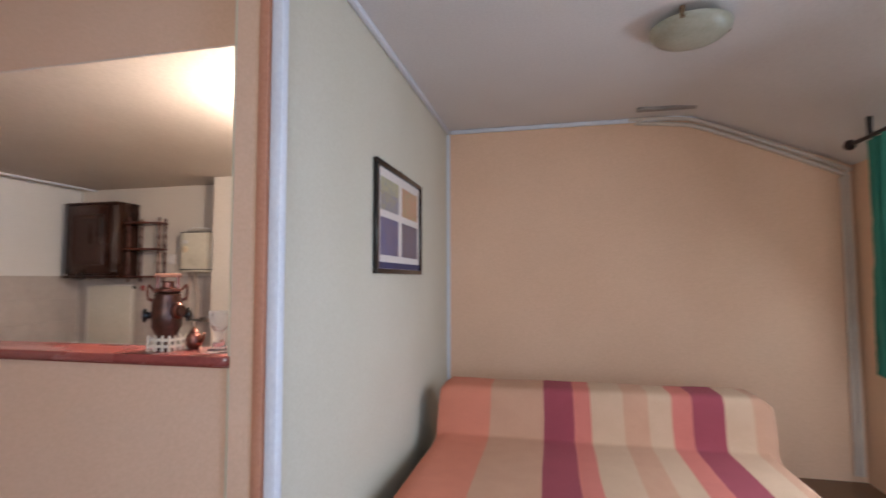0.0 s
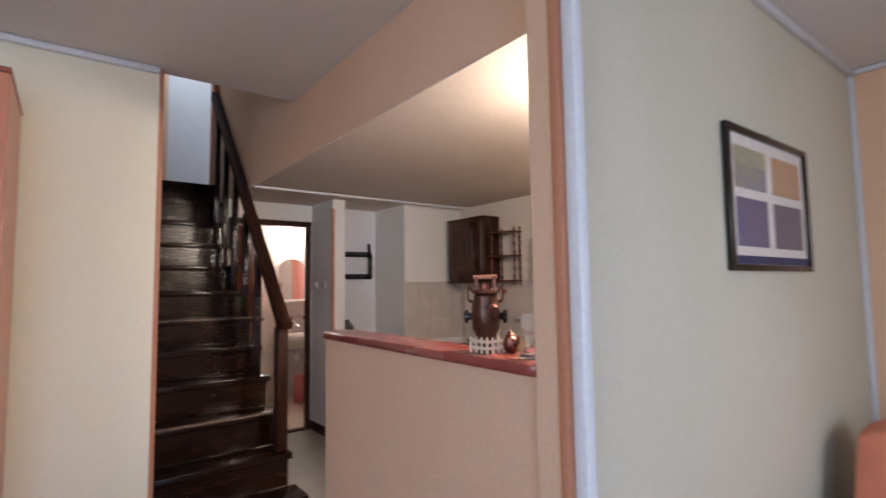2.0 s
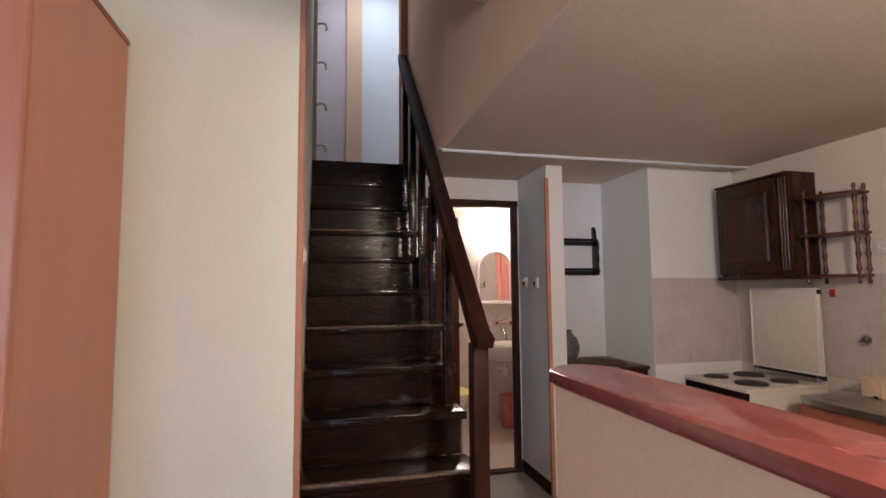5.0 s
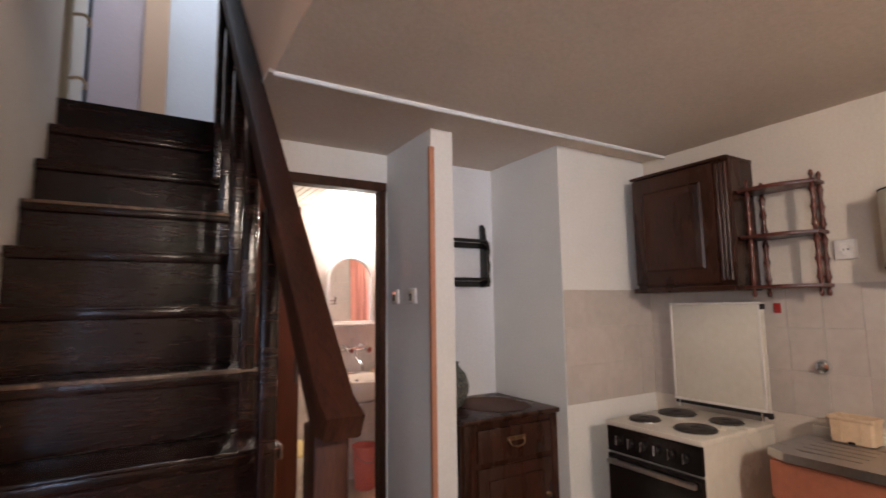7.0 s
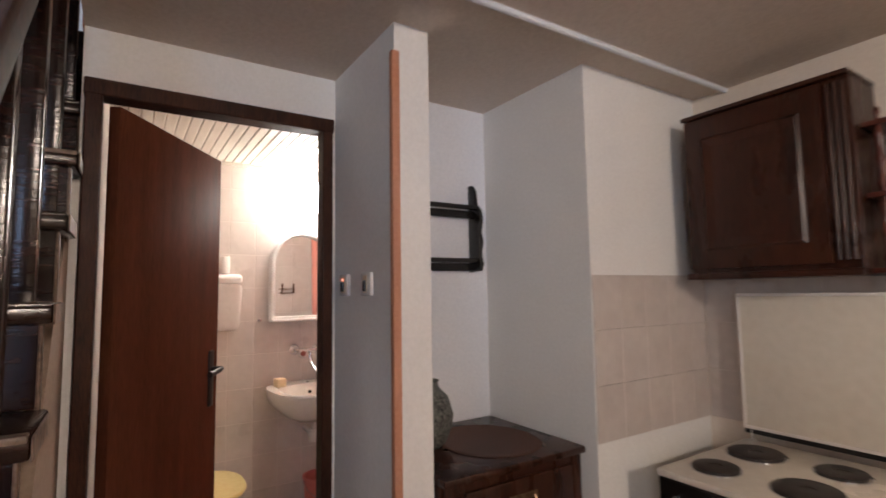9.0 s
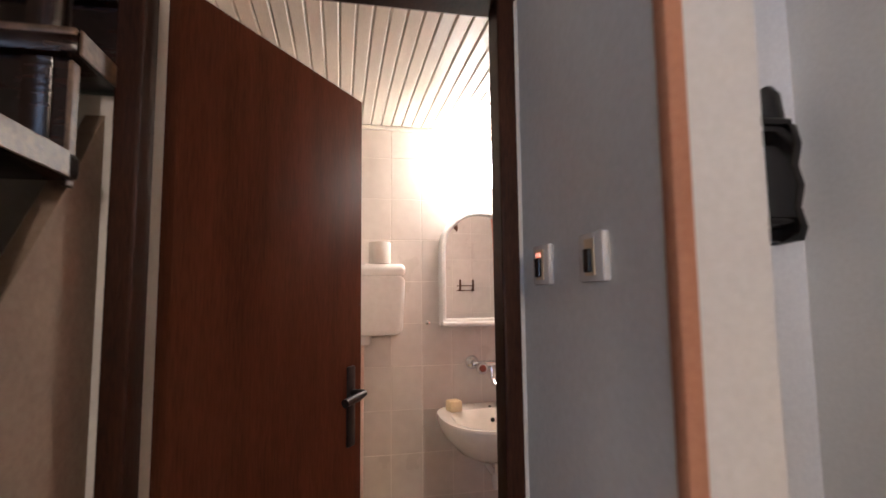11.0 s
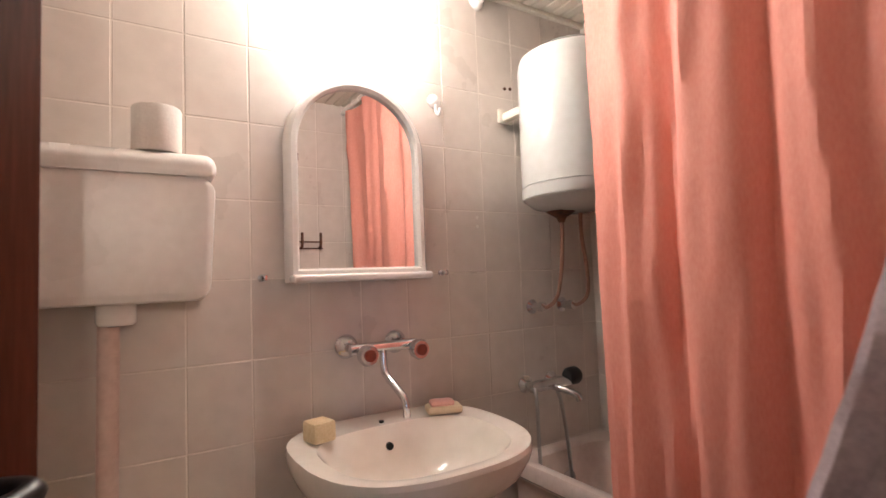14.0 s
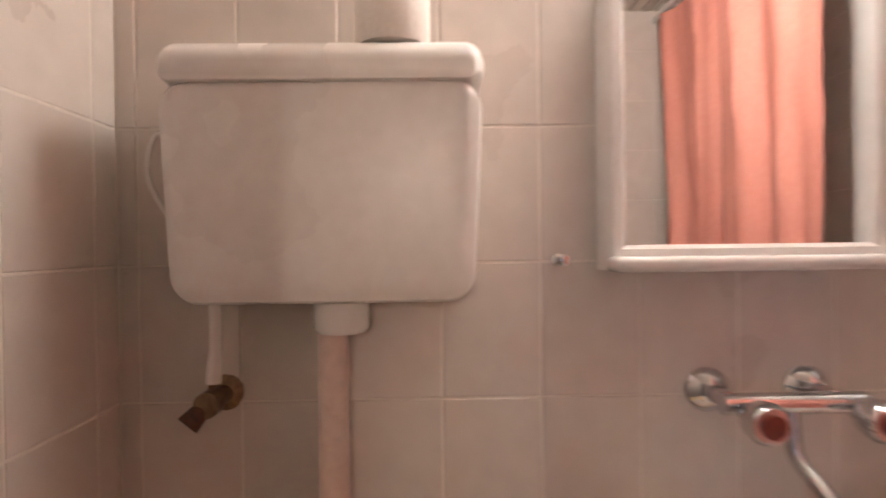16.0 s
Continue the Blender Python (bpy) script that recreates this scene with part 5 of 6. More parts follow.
for x, half in ((-3.985, 0.011), (-3.787, 0.009)):
    lit = half > 0.01
    s = thing("switch_plate", (x, 2.53, 1.44), "white switch plate with dark rocker and red pilot light" if lit else "white plastic single switch plate with a dark rocker", "light switch", group="switches")
    part("plate", B((x - 0.039, x + 0.039, 2.516, 2.5295, 1.40, 1.478), bevel=0.005), PLASTIC_WHITE, s, smooth=True)
    part("surround", B((x - half - 0.006, x + half + 0.006, 2.5145, 2.5165, 1.41, 1.468), bevel=0.0008), PLASTIC_CREAM, s, "cream surround")
    part("rocker", B((x - half, x + half, 2.508, 2.515, 1.415, 1.452), bevel=0.002), BLACK, s, "dark rocker")
    if lit:
        part("pilot_light", B((x - 0.007, x + 0.007, 2.510, 2.515, 1.454, 1.462), bevel=0.001), glow("pilot_red", (1.0, 0.25, 0.15), 1.2), s, "small glowing red pilot light")

# ---- bathroom ----
mr = thing("arched_mirror", (BX, 2.824, 1.23), "arched mirror in a white plastic frame with a ledge", "mirror")
MY0, MY1, MZ0, MZT = 2.614, 3.034, 1.235, 1.815
mc, mrad = (MY0 + MY1) / 2, (MY1 - MY0) / 2


def arch(inset, zb):
    r = mrad - inset
    zc = MZT - mrad
    return [(mc - r, zb), (mc + r, zb)] + [(mc + r * math.cos(math.pi * k / 24), zc + r * math.sin(math.pi * k / 24)) for k in range(25)]


bm = bmesh.new()
x0 = BX + 0.002
rings(bm, [[(x0, y, z) for y, z in arch(0.0, MZ0)], [(x0 + 0.03, y, z) for y, z in arch(0.003, MZ0)], [(x0 + 0.04, y, z) for y, z in arch(0.012, MZ0 + 0.01)], [(x0 + 0.04, y, z) for y, z in arch(0.024, MZ0 + 0.03)], [(x0 + 0.030, y, z) for y, z in arch(0.032, MZ0 + 0.036)], [(x0 + 0.018, y, z) for y, z in arch(0.032, MZ0 + 0.036)]], cap1=False)
part("frame", bm, PLASTIC_WHITE, mr, smooth=True)
bm = bmesh.new()
prism(bm, arch(0.028, MZ0 + 0.032), "x", x0 + 0.010, x0 + 0.0195)
part("glass", bm, MIRROR, mr, "clear mirror glass")
bm = bmesh.new()
box(bm, x0 + 0.02, x0 + 0.075, MY0 + 0.004, MY1 - 0.004, MZ0 - 0.002, MZ0 + 0.02, bevel=0.008, seg=3)
part("ledge", bm, PLASTIC_WHITE, mr, smooth=True)

gb = thing("dome_lamp", (BX, 2.81, 2.035), "lit round wall lamp with an opal glass dome over the mirror", "wall lamp")
GY, GZ = 2.81, 2.035
bm = bmesh.new()
lathe(bm, [(0.10, 0.0), (0.112, 0.004), (0.118, 0.012), (0.118, 0.0300)], (BX + 0.001, GY, GZ), axis="x", seg=40)
part("backplate", bm, CERAMIC, gb, smooth=True)
bm = bmesh.new()
lathe(bm, [(0.130, -0.012), *((0.134 * math.cos(math.pi * k / 24), 0.17 * math.sin(math.pi * k / 24)) for k in range(13))], (BX + 0.0305, GY, GZ), axis="x", seg=40)
part("dome", bm, GLOBE_LIT, gb, "glowing white opal glass dome", smooth=True)

# Washbasin
wb = thing("washbasin", (-5.28, 2.84, 0.7), "white ceramic washbasin on the tiled wall", "washbasin")
WX0, WCY, WZ = BX + 0.004, 2.846, 0.845


def basin_loop(fx, fy, z, off=0.0, n=44):
    lp = []
    for k in range(n):
        a = 2 * math.pi * k / n
        c, s = math.cos(a), math.sin(a)
        sx = math.copysign(abs(c) ** 0.62, c) * (0.278 if c > 0 else 0.215) * fx
        sy = math.copysign(abs(s) ** 0.72, s) * 0.281 * fy * (1.0 - 0.10 * max(0, c))
        lp.append((max(WX0, WX0 + 0.226 + sx + off), WCY + sy, z + (0.012 * (1 - (c + 1) / 2) if z > WZ - 0.02 else 0)))
    return lp


bm = bmesh.new()
rings(bm, [basin_loop(0.34, 0.36, WZ - 0.20, -0.05), basin_loop(0.66, 0.68, WZ - 0.15, -0.03), basin_loop(0.88, 0.92, WZ - 0.075), basin_loop(0.97, 0.985, WZ - 0.035), basin_loop(1.0, 1.0, WZ - 0.010), basin_loop(0.985, 0.99, WZ), basin_loop(0.93, 0.94, WZ + 0.001), basin_loop(0.70, 0.80, WZ - 0.006, 0.035), basin_loop(0.64, 0.74, WZ - 0.022, 0.042), basin_loop(0.55, 0.64, WZ - 0.075, 0.04), basin_loop(0.40, 0.46, WZ - 0.115, 0.03), basin_loop(0.15, 0.15, WZ - 0.13, 0.01)], cap1=True)
part("bowl", bm, CERAMIC, wb, smooth=True)
bm = bmesh.new()
lathe(bm, [(0.024, 0), (0.024, 0.004), (0.010, 0.002), (0.0, 0.002)], (WX0 + 0.236, WCY, WZ - 0.13), seg=18)
part("drain", bm, CHROME, wb, smooth=True)
for yy, zz, xx, r in ((WCY - 0.009, WZ - 0.042, WX0 + 0.139, 0.010), (WCY - 0.008, WZ + 0.0085, WX0 + 0.09, 0.007)):
    bm = bmesh.new()
    lathe(bm, [(r, -0.004), (r, 0.004), (0, 0.004)], (xx, yy, zz), axis="z" if zz > WZ else "x", seg=14)
    part("overflow_hole", bm, BLACK, wb)
bm = bmesh.new()
lathe(bm, [(0.018, 0.0), (0.018, -0.07), (0.03, -0.075), (0.034, -0.10), (0.03, -0.14), (0.0, -0.145)], (WX0 + 0.19, WCY, WZ - 0.19), seg=18)
part("trap", bm, PLASTIC_WHITE, wb, smooth=True)
bm = bmesh.new()
tube(bm, smooth_path([(WX0 + 0.19, WCY, WZ - 0.30), (WX0 + 0.10, WCY, WZ - 0.29), (WX0, WCY, WZ - 0.285)], 4), 0.015, 10)
part("waste_pipe", bm, PLASTIC_WHITE, wb, smooth=True)

bt = thing("basin_tap", (BX, 2.866, 1.055), "chrome two handle wall tap with a swan spout", "tap")
for yy in (2.778, 2.93):
    bm = bmesh.new()
    lathe(bm, [(0.032, 0.0), (0.034, 0.006), (0.026, 0.018), (0.013, 0.026), (0.013, 0.062), (0.0, 0.066)], (BX, yy, 1.052), axis="x", seg=24)
    part("escutcheon", bm, CHROME, bt, smooth=True)
for yy in (2.80, 2.955):
    bm = bmesh.new()
    lathe(bm, [(0.012, 0.0), (0.013, 0.02), (0.026, 0.026), (0.029, 0.045), (0.024, 0.055), (0.0, 0.056)], (BX + 0.065, yy, 1.036), axis="x", seg=18)
    kn = part("handle", bm, CHROME, bt, smooth=True)
    bm = bmesh.new()
    lathe(bm, [(0.017, 0.053), (0.016, 0.060), (0.0, 0.061)], (BX + 0.065, yy, 1.036), axis="x", seg=16)
    part("cap", bm, BAR_EDGE, kn, "dull red handle cap", smooth=True)
bm = bmesh.new()
tube(bm, [(BX + 0.066, 2.765, 1.049), (BX + 0.066, 2.965, 1.049)], [0.015, 0.015], 14)
part("body", bm, CHROME, bt, smooth=True)
bm = bmesh.new()
tube(bm, smooth_path([(BX + 0.068, 2.86, 1.05), (BX + 0.072, 2.86, 1.005), (BX + 0.080, 2.862, 0.975), (BX + 0.12, 2.872, 0.945), (BX + 0.155, 2.88, 0.915), (BX + 0.16, 2.882, 0.872)], 6), 0.0105, 12)
part("spout", bm, CHROME, bt, smooth=True)

sp = bmesh.new()
box(sp, -0.03, 0.03, -0.03, 0.03, 0, 0.05, bevel=0.007, m=pose(-5.375, 2.655, WZ + 0.006, rz=12))
tagged(part("sponge", sp, SOAP, None, smooth=True), "yellow sponge on the washbasin rim", "sponge")
sd = thing("soap_dish", (-5.41, 3.03, WZ + 0.01), "small dish with a pink bar of soap", "soap dish")
bm = bmesh.new()
box(bm, -0.032, 0.032, -0.05, 0.05, 0, 0.022, bevel=0.008, m=pose(-5.395, 3.022, WZ + 0.008, rz=-20))
part("dish", bm, PLASTIC_CREAM, sd, smooth=True)
bm = bmesh.new()
box(bm, -0.024, 0.024, -0.04, 0.03, 0.018, 0.036, bevel=0.009, m=pose(-5.395, 3.022, WZ + 0.008, rz=-20))
part("soap", bm, SOAP_PINK, sd, smooth=True)

# Cistern
cs = thing("toilet_cistern", (BX, 2.23, 1.2), "white plastic wall hung toilet cistern", "cistern")
CX0, CX1 = BX + 0.004, -5.37
bm = bmesh.new()


def rrect(y0, y1, z0, z1, r, x):
    lp = []
    for (cy, cz, a0) in ((y1 - r, z1 - r, 0), (y0 + r, z1 - r, 90), (y0 + r, z0 + r, 180), (y1 - r, z0 + r, 270)):
        for k in range(7):
            a = radians(a0 + 15 * k)
            lp.append((x, cy + r * math.cos(a), cz + r * math.sin(a)))
    return lp


def taper(lp, z0, z1, k):
    return [(x, 2.232 + (y - 2.232) * (1 - k * (z1 - z) / (z1 - z0)), z) for x, y, z in lp]


rings(bm, [taper(rrect(2.03, 2.434, 1.203, 1.476, 0.035, x), 1.203, 1.476, 0.07) for x in (CX0, CX1 - 0.018)] + [taper(rrect(2.034, 2.430, 1.207, 1.476, 0.033, CX1 - 0.006), 1.203, 1.476, 0.07), taper(rrect(2.044, 2.42, 1.218, 1.474, 0.028, CX1), 1.203, 1.476, 0.07), taper(rrect(2.052, 2.412, 1.226, 1.470, 0.024, CX1 + 0.0012), 1.203, 1.476, 0.07), taper(rrect(2.07, 2.394, 1.244, 1.46, 0.02, CX1 + 0.0015), 1.203, 1.476, 0.07)])
part("tank", bm, TANK_PLASTIC, cs, smooth=True)
bm = bmesh.new()
rings(bm, [rrect(2.027, 2.437, 1.472, 1.532, 0.028, x) for x in (CX0, CX1 - 0.036)] + [rrect(2.0275 + 0.016 * f, 2.4365 - 0.016 * f, 1.4722 + 0.004 * f, 1.532 - 0.034 * (1 - math.cos(f * math.pi / 2)), 0.028 - 0.019 * f, CX1 - 0.036 + 0.043 * math.sin(f * math.pi / 2)) for f in (0.2, 0.4, 0.6, 0.75, 0.88, 1.0)])
part("lid", bm, TANK_PLASTIC, cs, smooth=True)
bm = bmesh.new()
lathe(bm, [(0.038, 0.008), (0.038, -0.035), (0.033, -0.042), (0.02, -0.044)], (BX + 0.065, 2.242, 1.20), seg=24)
part("outlet_nut", bm, PLASTIC_WHITE, cs, smooth=True)
bm = bmesh.new()
tube(bm, smooth_path([(BX + 0.055, 2.228, 1.17), (BX + 0.05, 2.226, 0.9), (BX + 0.05, 2.226, 0.55), (BX + 0.07, 2.228, 0.42), (BX + 0.16, 2.23, 0.36)], 5), 0.021, 14)
part("flush_pipe", bm, mat("pipe_pink_white", srgb(222, 196, 184), srgb(206, 178, 166), 0.45, scale=6, fine=60, bump=0.05), cs, smooth=True)
bm = bmesh.new()
tube(bm, smooth_path([(BX + 0.06, 2.028, 1.42), (BX + 0.05, 1.985, 1.43), (BX + 0.05, 1.975, 1.37), (BX + 0.06, 2.02, 1.30), (BX + 0.06, 2.035, 1.285)], 6), 0.004, 8)
part("flush_cord", bm, PLASTIC_WHITE, cs, smooth=True)
bm = bmesh.new()
tube(bm, smooth_path([(BX + 0.045, 2.062, 1.21), (BX + 0.045, 2.062, 1.14), (BX + 0.045, 2.058, 1.085)], 4), [0.009] * 6 + [0.011] * 3, 10)
part("supply_hose", bm, PLASTIC_WHITE, cs, smooth=True)
vl = thing("water_valve", (BX, 2.055, 1.053), "small worn brass angle valve under the cistern", "valve")
bm = bmesh.new()
lathe(bm, [(0.026, 0.0), (0.027, 0.006), (0.014, 0.014), (0.013, 0.05), (0.018, 0.052), (0.018, 0.07), (0, 0.072)], (BX, 2.058, 1.06), axis="x", seg=16)
part("body", bm, BRASS, vl, smooth=True)
bm = bmesh.new()
tube(bm, [(BX + 0.055, 2.055, 1.06), (BX + 0.075, 2.035, 1.035)], [0.011, 0.016], 10)
part("knob", bm, RUST, vl, smooth=True)

rl = bmesh.new()
lathe(rl, [(0.019, 0.0), (0.048, 0.0), (0.05, 0.004), (0.05, 0.098), (0.048, 0.102), (0.019, 0.102), (0.018, 0.09), (0.018, 0.01)], (-5.425, 2.318, 1.532), seg=30, cap=False)
tagged(part("toilet_roll", rl, PAPER, None, smooth=True), "white toilet roll standing on the cistern", "toilet roll")

# Toilet
wc = thing("toilet", (-5.2, 2.24, 0), "white floor standing toilet with a pale yellow lid", "toilet")


def ell(cx_, rx_, ry_, z, n=32, sq=0.85):
    return [(cx_ + math.copysign(abs(math.cos(2 * math.pi * k / n)) ** sq, math.cos(2 * math.pi * k / n)) * rx_, 2.235 + math.copysign(abs(math.sin(2 * math.pi * k / n)) ** sq, math.sin(2 * math.pi * k / n)) * ry_, z) for k in range(n)]


bm = bmesh.new()
rings(bm, [ell(-5.24, 0.15, 0.10, 0.008), ell(-5.23, 0.14, 0.09, 0.08), ell(-5.20, 0.15, 0.10, 0.2), ell(-5.18, 0.21, 0.16, 0.32), ell(-5.18, 0.235, 0.18, 0.39), ell(-5.18, 0.235, 0.18, 0.40)])
part("bowl", bm, CERAMIC, wc, smooth=True)
bm = bmesh.new()
rings(bm, [ell(-5.18, 0.238, 0.186, 0.402), ell(-5.18, 0.242, 0.19, 0.41), ell(-5.18, 0.236, 0.184, 0.42), ell(-5.18, 0.15, 0.11, 0.424)])
part("lid", bm, PLASTIC_YELLOW, wc, "pale yellow plastic lid", smooth=True)

# Bucket under the basin
bu = thing("bucket", (-5.27, 2.87, 0.008), "pink red plastic bucket under the washbasin", "bucket")
bm = bmesh.new()
lathe(bm, [(0.072, 0.0), (0.078, 0.01), (0.094, 0.305), (0.101, 0.308), (0.101, 0.320), (0.091, 0.318), (0.074, 0.02), (0.0, 0.018)], (-5.27, 2.87, 0.008), seg=28)
part("pail", bm, PLASTIC_PINK, bu, smooth=True)
bm = bmesh.new()
tube(bm, [(-5.27 + 0.10 * math.sin(math.pi * k / 14), 2.87 + 0.101 * math.cos(math.pi * k / 14), 0.31 - 0.09 * math.sin(math.pi * k / 14)) for k in range(15)], 0.003, 6)
part("bail", bm, CHROME, bu)

# Boiler over the tub
bo = thing("boiler", (-5.31, 3.515, 1.45), "white enamel electric boiler on the bathroom wall", "boiler")
bm = bmesh.new()
lathe(bm, [(0.08, 1.435), (0.15, 1.452), (0.178, 1.475), (0.18, 1.485)], (-5.31, 3.525, 0), seg=48)
part("bottom", bm, BOILER_WHITE, bo, smooth=True)
bm = bmesh.new()
lathe(bm, [(0.183, 1.478), (0.185, 1.485), (0.185, 1.513), (0.180, 1.514), (0.180, 1.518), (0.184, 1.5195), (0.183, 1.915), (0.175, 1.945), (0.14, 1.968), (0.06, 1.98), (0.0, 1.982)], (-5.31, 3.525, 0), seg=48)
part("tank", bm, BOILER_WHITE, bo, smooth=True)
bm = B((BX, -5.40, 3.372, 3.402, 1.772, 1.80), (BX, BX + 0.012, 3.355, 3.415, 1.765, 1.815), bevel=0.004)
part("bracket", bm, ENAMEL, bo, "white steel wall bracket", smooth=True)
bm = bmesh.new()
lathe(bm, [(0.05, 1.437), (0.04, 1.430), (0.016, 1.415), (0.010, 1.40)], (-5.34, 3.47, 0), seg=18)
part("flange", bm, RUST, bo, "rusty flange", smooth=True)
for k, (ya, yb) in enumerate(((3.47, 3.485), (3.56, 3.63))):
    bm = bmesh.new()
    tube(bm, smooth_path([(-5.34, ya, 1.44), (-5.345, ya + 0.005, 1.36), (-5.36, ya + 0.03 * (k + 0.3), 1.25), (-5.39, yb, 1.16), (-5.43, yb - 0.005, 1.122), (BX + 0.02, yb, 1.12)], 6), 0.007, 10)
    part("hose", bm, HOSE_BROWN, bo, "brown translucent connecting hose", smooth=True)
    bm = bmesh.new()
    lathe(bm, [(0.024, 0.0), (0.026, 0.006), (0.014, 0.014), (0.012, 0.04), (0.017, 0.045), (0.015, 0.065), (0.0, 0.068)], (BX, yb - 0.012, 1.12), axis="x", seg=16)
    part("valve", bm, CHROME, bo, "chrome valve", smooth=True)

mx = thing("shower_mixer", (BX, 3.53, 0.86), "chrome bath mixer with a shower hose", "tap")
for yy in (3.425, 3.545):
    bm = bmesh.new()
    lathe(bm, [(0.028, 0.0), (0.03, 0.006), (0.014, 0.018), (0.014, 0.06), (0.0, 0.062)], (BX, yy, 0.855), axis="x", seg=18)
    part("escutcheon", bm, CHROME, mx, smooth=True)
bm = bmesh.new()
tube(bm, [(BX + 0.065, 3.395, 0.856), (BX + 0.065, 3.42, 0.858), (BX + 0.065, 3.55, 0.858), (BX + 0.065, 3.575, 0.856)], [0.017, 0.02, 0.02, 0.017], 14)
part("body", bm, CHROME, mx, smooth=True)
bm = bmesh.new()
lathe(bm, [(0.022, 0.0), (0.03, 0.01), (0.032, 0.04), (0.026, 0.052), (0.0, 0.054)], (BX + 0.065, 3.562, 0.872), axis="y", seg=18)
part("knob", bm, BLACK_IRON, mx, "dark mixer knob", smooth=True)
bm = bmesh.new()
tube(bm, smooth_path([(BX + 0.07, 3.49, 0.85), (BX + 0.10, 3.50, 0.845), (BX + 0.145, 3.522, 0.83), (BX + 0.155, 3.528, 0.812)], 5), 0.012, 12)
part("spout", bm, CHROME, mx, smooth=True)
bm = bmesh.new()
tube(bm, smooth_path([(BX + 0.066, 3.40, 0.853), (BX + 0.09, 3.392, 0.85), (BX + 0.10, 3.388, 0.80), (BX + 0.10, 3.392, 0.60), (BX + 0.11, 3.415, 0.42), (BX + 0.12, 3.455, 0.37), (BX + 0.125, 3.495, 0.42), (BX + 0.12, 3.505, 0.60), (BX + 0.10, 3.50, 0.78), (BX + 0.085, 3.495, 0.84)], 8), 0.0065, 8)
part("hose", bm, STEEL, mx, "ribbed metal shower hose", smooth=True)

# Bathtub
tb = thing("bathtub", (-4.85, 3.55, 0), "white enamel bathtub along the wall", "bathtub")
TX0, TX1, TY0, TY1, TZ = BX + 0.002, DWALL - 0.06, 3.322, BY1 - 0.002, 0.635


def tub(inset, z, r, n=8):
    a, b, c, d = TX0 + inset, TX1 - inset, TY0 + inset, TY1 - inset
    lp = []
    for (cx_, cy_, a0) in ((b - r, d - r, 0), (a + r, d - r, 90), (a + r, c + r, 180), (b - r, c + r, 270)):
        for k in range(n):
            t_ = radians(a0 + 90 * k / (n - 1))
            lp.append((cx_ + r * math.cos(t_), cy_ + r * math.sin(t_), z))
    return lp


bm = bmesh.new()
rings(bm, [tub(0.03, 0.008, 0.02), tub(0.02, TZ - 0.06, 0.02), tub(0.002, TZ - 0.045, 0.02), tub(0.0, TZ - 0.012, 0.02), tub(0.008, TZ, 0.02), tub(0.04, TZ, 0.06), tub(0.055, TZ - 0.012, 0.08), tub(0.085, TZ - 0.2, 0.10), tub(0.12, TZ - 0.36, 0.10), tub(0.16, TZ - 0.39, 0.06)])
part("shell", bm, mat("tub_enamel", srgb(234, 216, 208), srgb(222, 202, 194), 0.18, scale=3, fine=40, bump=0.01, coat=0.2), tb, smooth=True)
bm = bmesh.new()
lathe(bm, [(0.028, 0.0), (0.03, 0.005), (0.012, 0.007), (0, 0.007)], (TX0 + 0.078, 3.53, TZ - 0.10), axis="x", seg=20)
part("overflow", bm, CHROME, tb, smooth=True)

# Shower rod and curtains
sr = thing("shower_rod", (-4.85, 3.29, 2.185), "white shower curtain rod across the bathroom", "curtain rod")
bm = bmesh.new()
tube(bm, [(BX, 3.285, 2.185), (DWALL - 0.052, 3.285, 2.185)], 0.013, 12)
part("pole", bm, PLASTIC_WHITE, sr, smooth=True)
bm = bmesh.new()
lathe(bm, [(0.03, 0.0), (0.03, 0.008), (0.018, 0.02), (0.016, 0.04)], (BX, 3.285, 2.185), axis="x", seg=20)
part("end_cap", bm, PLASTIC_WHITE, sr, smooth=True)
for k in range(10):
    bm = bmesh.new()
    rx = -5.04 + 0.085 * k
    tube(bm, [(rx + 0.004 * math.sin(k), 3.285 + 0.019 * math.cos(2 * math.pi * i / 14), 2.183 + 0.022 * math.sin(2 * math.pi * i / 14)) for i in range(15)], 0.002, 6)
    part("ring", bm, PLASTIC_WHITE, sr)
hanging("shower_curtain", -5.045, 3.285, -4.195, 3.285, 0.30, 2.165, 4.2, 0.036, FABRIC_CURTAIN, "salmon cloth shower curtain drawn along the tub", "curtain", 1.0, thick=0.0015, flare=-0.14)
hanging("hanging_towel", DWALL - 0.064, 2.88, DWALL - 0.087, 2.88, 0.58, 1.62, 2.2, 0.016, FABRIC_WHITE, "pale lilac patterned towel hanging beside the bathroom door", "towel", 7.0, thick=0.012, flare=15.5)

# Little hooks
for yy, zz, n in ((3.097, 1.785, "white plastic towel hook on the tiles"),):
    k_ = thing("towel_hook", (BX, yy, zz), n, "hook")
    bm = bmesh.new()
    lathe(bm, [(0.022, 0.0), (0.024, 0.006), (0.018, 0.014), (0.008, 0.02), (0.0, 0.021)], (BX, yy, zz + 0.015), axis="x", seg=18)
    part("disc", bm, PLASTIC_WHITE, k_, smooth=True)
    bm = bmesh.new()
    tube(bm, smooth_path([(BX + 0.012, yy, zz + 0.005), (BX + 0.016, yy, zz - 0.02), (BX + 0.032, yy, zz - 0.034), (BX + 0.042, yy, zz - 0.016)], 5), 0.006, 8)
    part("hook", bm, PLASTIC_WHITE, k_, smooth=True)
